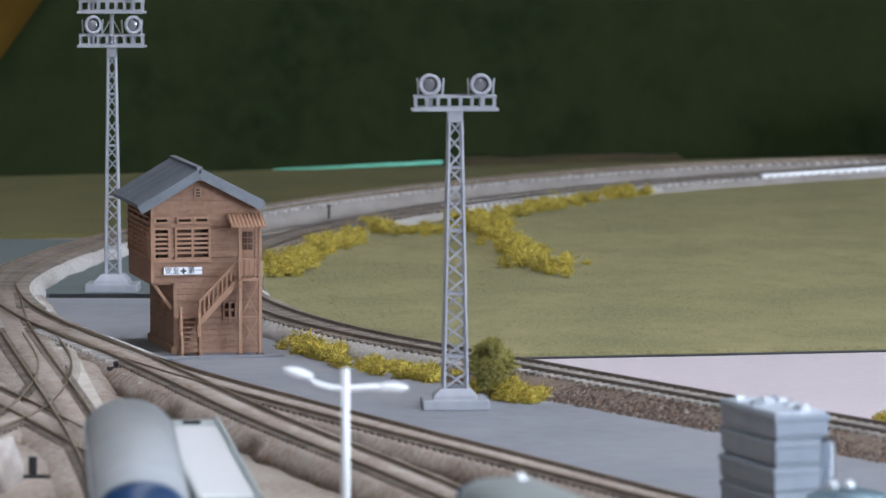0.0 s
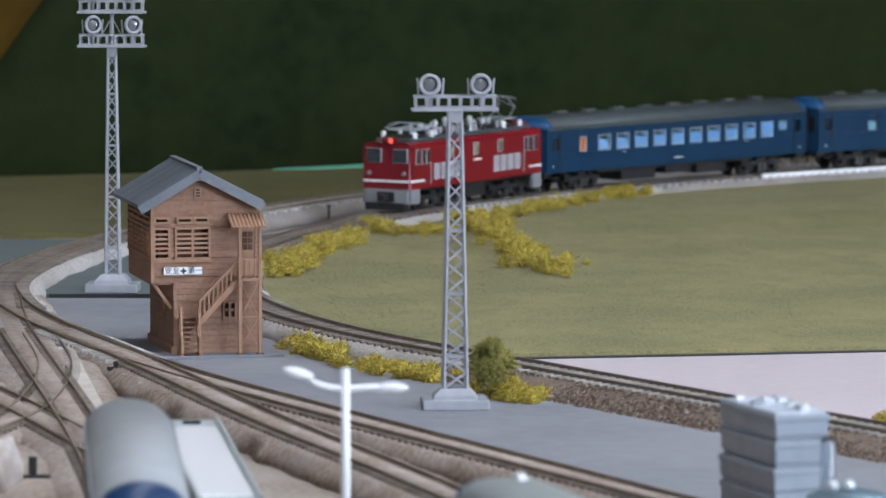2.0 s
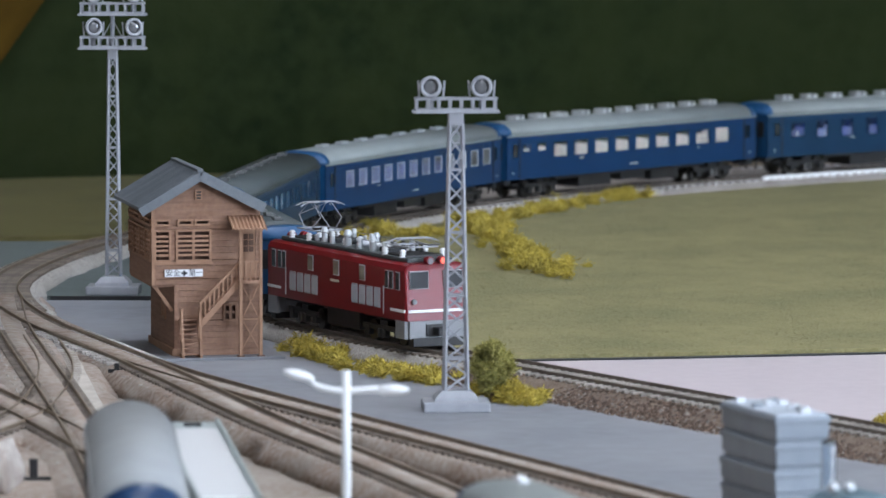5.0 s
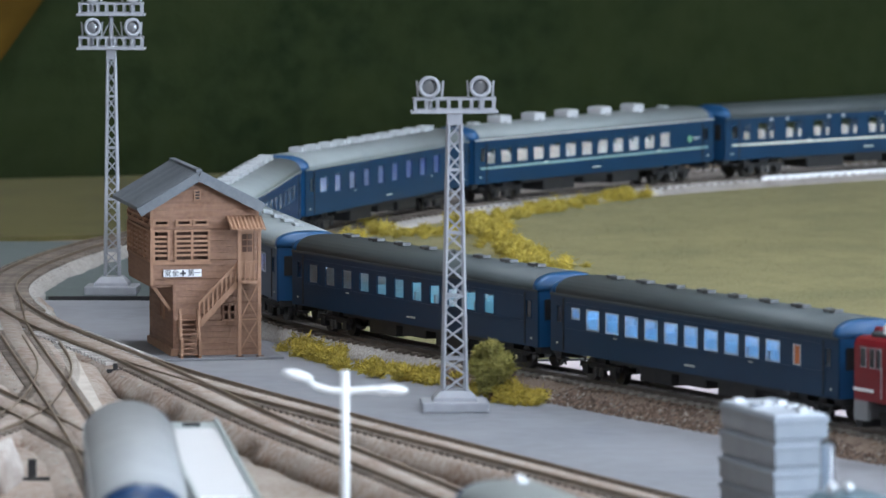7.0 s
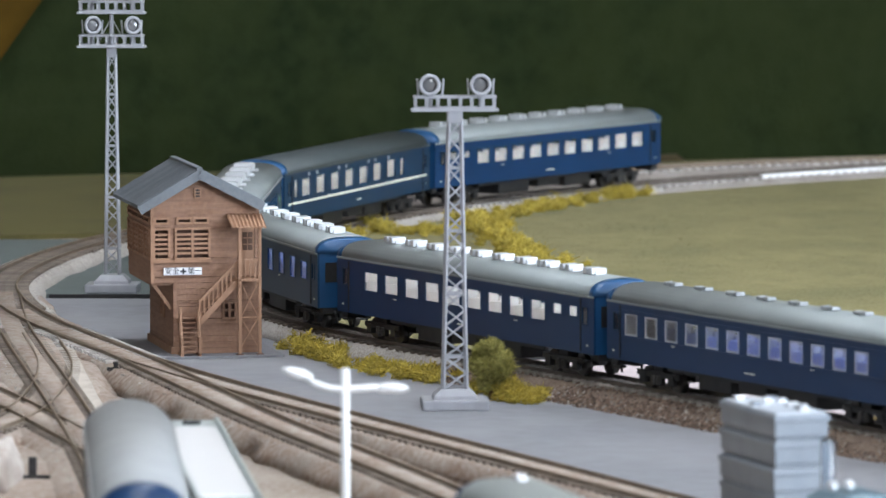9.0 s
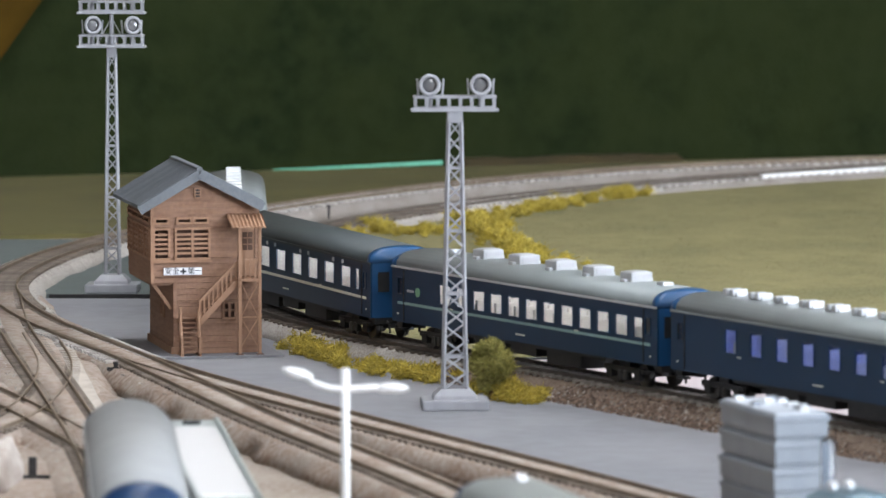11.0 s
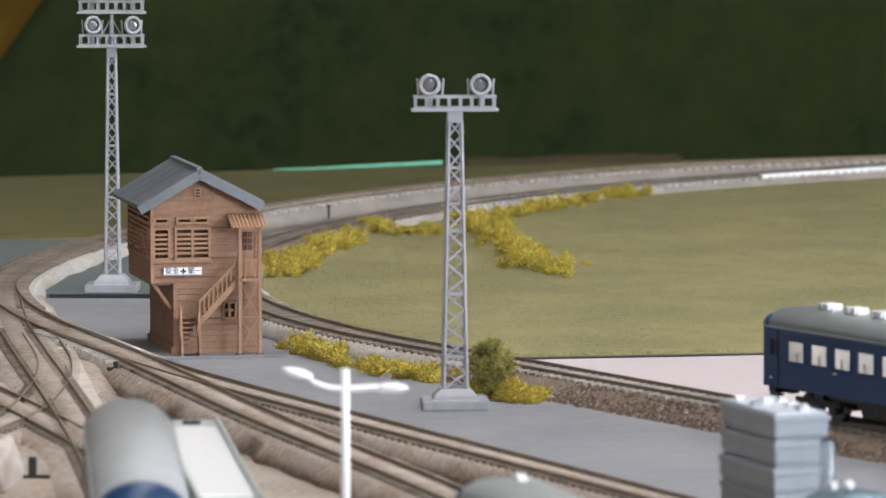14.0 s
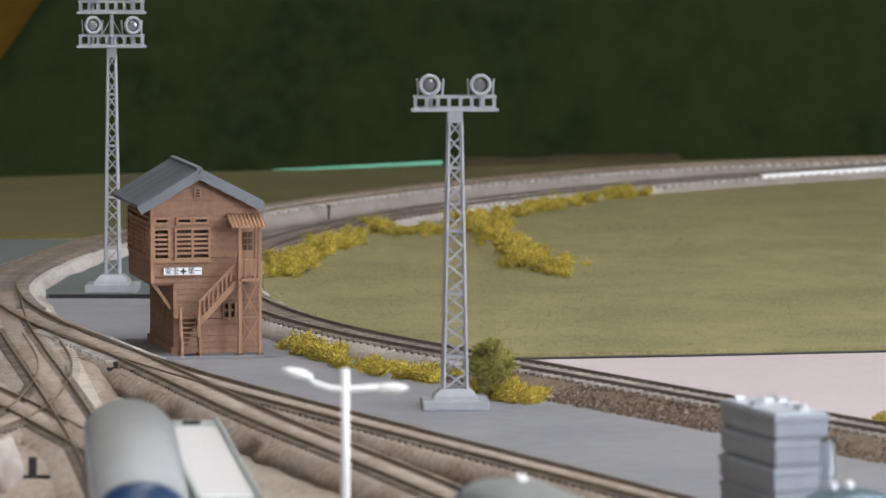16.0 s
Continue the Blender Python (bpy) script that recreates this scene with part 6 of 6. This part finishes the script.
    for y in (-0.0085, 0.0070):
        part("bus_bar", beam(bmesh.new(), (-0.052, y, z1 + 0.0070), (0.052, y, z1 + 0.0070), 0.0003), "apron", roof_ob)
    for x in (-0.012, 0.006, 0.022):
        bm = bmesh.new()
        tube(bm, (x, -0.0050, z1 + 0.0040), (x, 0.0030, z1 + 0.0040), 0.0017, 0.0017, 12)
        part("breaker", bm, "louvre" if x > 0 else "under", roof_ob)
    for x in (-0.030, 0.036):
        part("roof_box", boxes((x - 0.006, x + 0.006, -0.006, 0.004, z1 + 0.0020, z1 + 0.0045), bevel=0.0005), "under", roof_ob)
    # pale porcelain posts at the corners of both pantograph frames
    for px in (-0.0560, 0.0590):
        for dx in (-0.0105, 0.0105):
            for y in (-0.0112, 0.0112):
                bm = bmesh.new()
                tube(bm, (px + dx, y, z1 + 0.0016), (px + dx, y, z1 + 0.0060), 0.0013, 0.0010, 12)
                for q in range(3):
                    tube(bm, (px + dx, y, z1 + 0.0022 + q * 0.0013), (px + dx, y, z1 + 0.0028 + q * 0.0013), 0.0018, 0.0015, 12)
                part("insulator", bm, "white", roof_ob, "white porcelain insulator")
        part("frame_base", boxes((px - 0.0125, px + 0.0125, -0.0105, 0.0105, z1 + 0.0020, z1 + 0.0030), bevel=0.0003), "under", roof_ob)
    # silver switch gear between them
    for x, y, r, h in ((-0.034, -0.0075, 0.0017, 0.0075), (-0.027, 0.0060, 0.0015, 0.0068), (-0.021, -0.0090, 0.0016, 0.0060), (-0.004, -0.0080, 0.0020, 0.0085), (0.002, 0.0055, 0.0016, 0.0070),
                       (0.012, -0.0085, 0.0018, 0.0062), (0.017, -0.0040, 0.0015, 0.0078), (0.028, -0.0085, 0.0019, 0.0066), (0.041, -0.0080, 0.0016, 0.0058), (0.044, 0.0060, 0.0016, 0.0060)):
        bm = bmesh.new()
        tube(bm, (x, y, z1 + 0.0020), (x, y, z1 + 0.0020 + h * 0.7), r, r * 0.85, 12)
        tube(bm, (x, y, z1 + 0.0020 + h * 0.7), (x, y, z1 + 0.0020 + h), r * 1.25, r * 0.7, 12)
        part("switch_gear", bm, "silver", roof_ob, "silver electrical fitting")
    pantograph(roof_ob, -0.0560, True)
    pantograph(roof_ob, 0.0590, False)
    part("underframe", boxes((-0.020, 0.020, -0.0125, 0.0125, 0.0040, 0.0140), (-0.078, 0.078, -0.0100, 0.0100, 0.0115, 0.0140), bevel=0.0006), "under", v, "black underframe tanks")
    # drawn a little shorter than the plan above
    for ob in v.children_recursive:
        for vert in ob.data.vertices:
            vert.co.x *= 0.945
    return v, [bogie(v, -0.0454, 0.031), bogie(v, 0.0454, 0.031)]


M["darkglass"] = mat("dark_cab_glass", (0.03, 0.035, 0.04), 0.08, grain=(60, (0.06, 0.065, 0.07), 0.5))
v, bg = locomotive()
TRAIN.append((v, bg, 0.0050 + 0.0813, 0.0454))
for k, spec in enumerate(COACHES):
    v, bg = coach("coach", **spec)
    TRAIN.append((v, bg, -PITCH_L * (k + 0.5), 0.0875))

# standing coach on the yard track and a railcar on the siding beside it
def stand_on(v, bogies, line, y):
    """Sets a vehicle on a line with its middle at that depth."""
    a, d = measured(line)
    s = float(np.interp(-y, -a[:, 1], d))
    pts = [[float(np.interp(s + o, d, a[:, k])) for k in range(2)] for o in (-0.0875, 0.0875)]
    (xa, ya), (xb, yb) = pts
    v.matrix_basis = pose((xa + xb) / 2, (ya + yb) / 2, 0, 0, 0, math.degrees(math.atan2(yb - ya, xb - xa)))


v, bg = coach("parked_van", "parked grey van with rounded roof and blue end", [(-0.05, 0.008, 0.0290, 0.0348), (0.05, 0.008, 0.0290, 0.0348)], roof="roofpale", vents="", lit="seat", group="parked stock", body_mat="vangrey", headers=False, barrel=True, length=0.280, end_mat="navy")
stand_on(v, bg, YARD, 2.573)
SIDING = run_line(-0.0205, 2.62, radians(-74), [(0.69, 0)])
lay_track("siding_track", SIDING, "short siding in the foreground", lambda x, y: False, [(0, 1, 0.016, 0.004, "earth", GROUND)])
v, bg = coach("railcar", "parked railcar with rounded grey-green roof", row(10, -0.08, 0.08, 0.0105), roof="paleteal", vents="", lit="seat", group="parked stock", length=0.22)
stand_on(v, bg, SIDING, 2.368)
# the roof's bright highlight, added as a small silver bead
bm = bmesh.new()
bmesh.ops.create_uvsphere(bm, u_segments=16, v_segments=10, radius=0.0032, matrix=Matrix.Translation((-0.0965, 0.0028, RIDGE - 0.0004)) @ Matrix.Diagonal((1.2, 1, 0.9, 1)))
part("highlight_bead", bm, "silver", v, "silver bead added as the highlight on the rounded roof", smooth=True)

# ---- single sleepers, last ----
for t, x, y, deg, me in SLEEPER_LATER:
    share("sleeper", me, t, pose(x, y, 0, 0, 0, deg))


def motions():
    times = [i * 0.4 for i in range(41)]
    for v, bogies, mid, half in TRAIN:
        rows = []
        turns = [[] for _ in bogies]
        for t in times:
            s = joint(t) + mid
            xa, ya, ha = main_at(s - half)
            xb, yb, hb = main_at(s + half)
            yaw = math.atan2(yb - ya, xb - xa)
            rows.append((t, pose((xa + xb) / 2, (ya + yb) / 2, 0, 0, 0, math.degrees(yaw))))
            for k, (h, o) in enumerate(((ha, -half), (hb, half))):
                d = (h - yaw + math.pi) % (2 * math.pi) - math.pi
                turns[k].append((t, pose(o, 0, 0, 0, 0, math.degrees(d))))
        walk(v, rows)
        for b, r in zip(bogies, turns):
            walk(b, r)


motions()
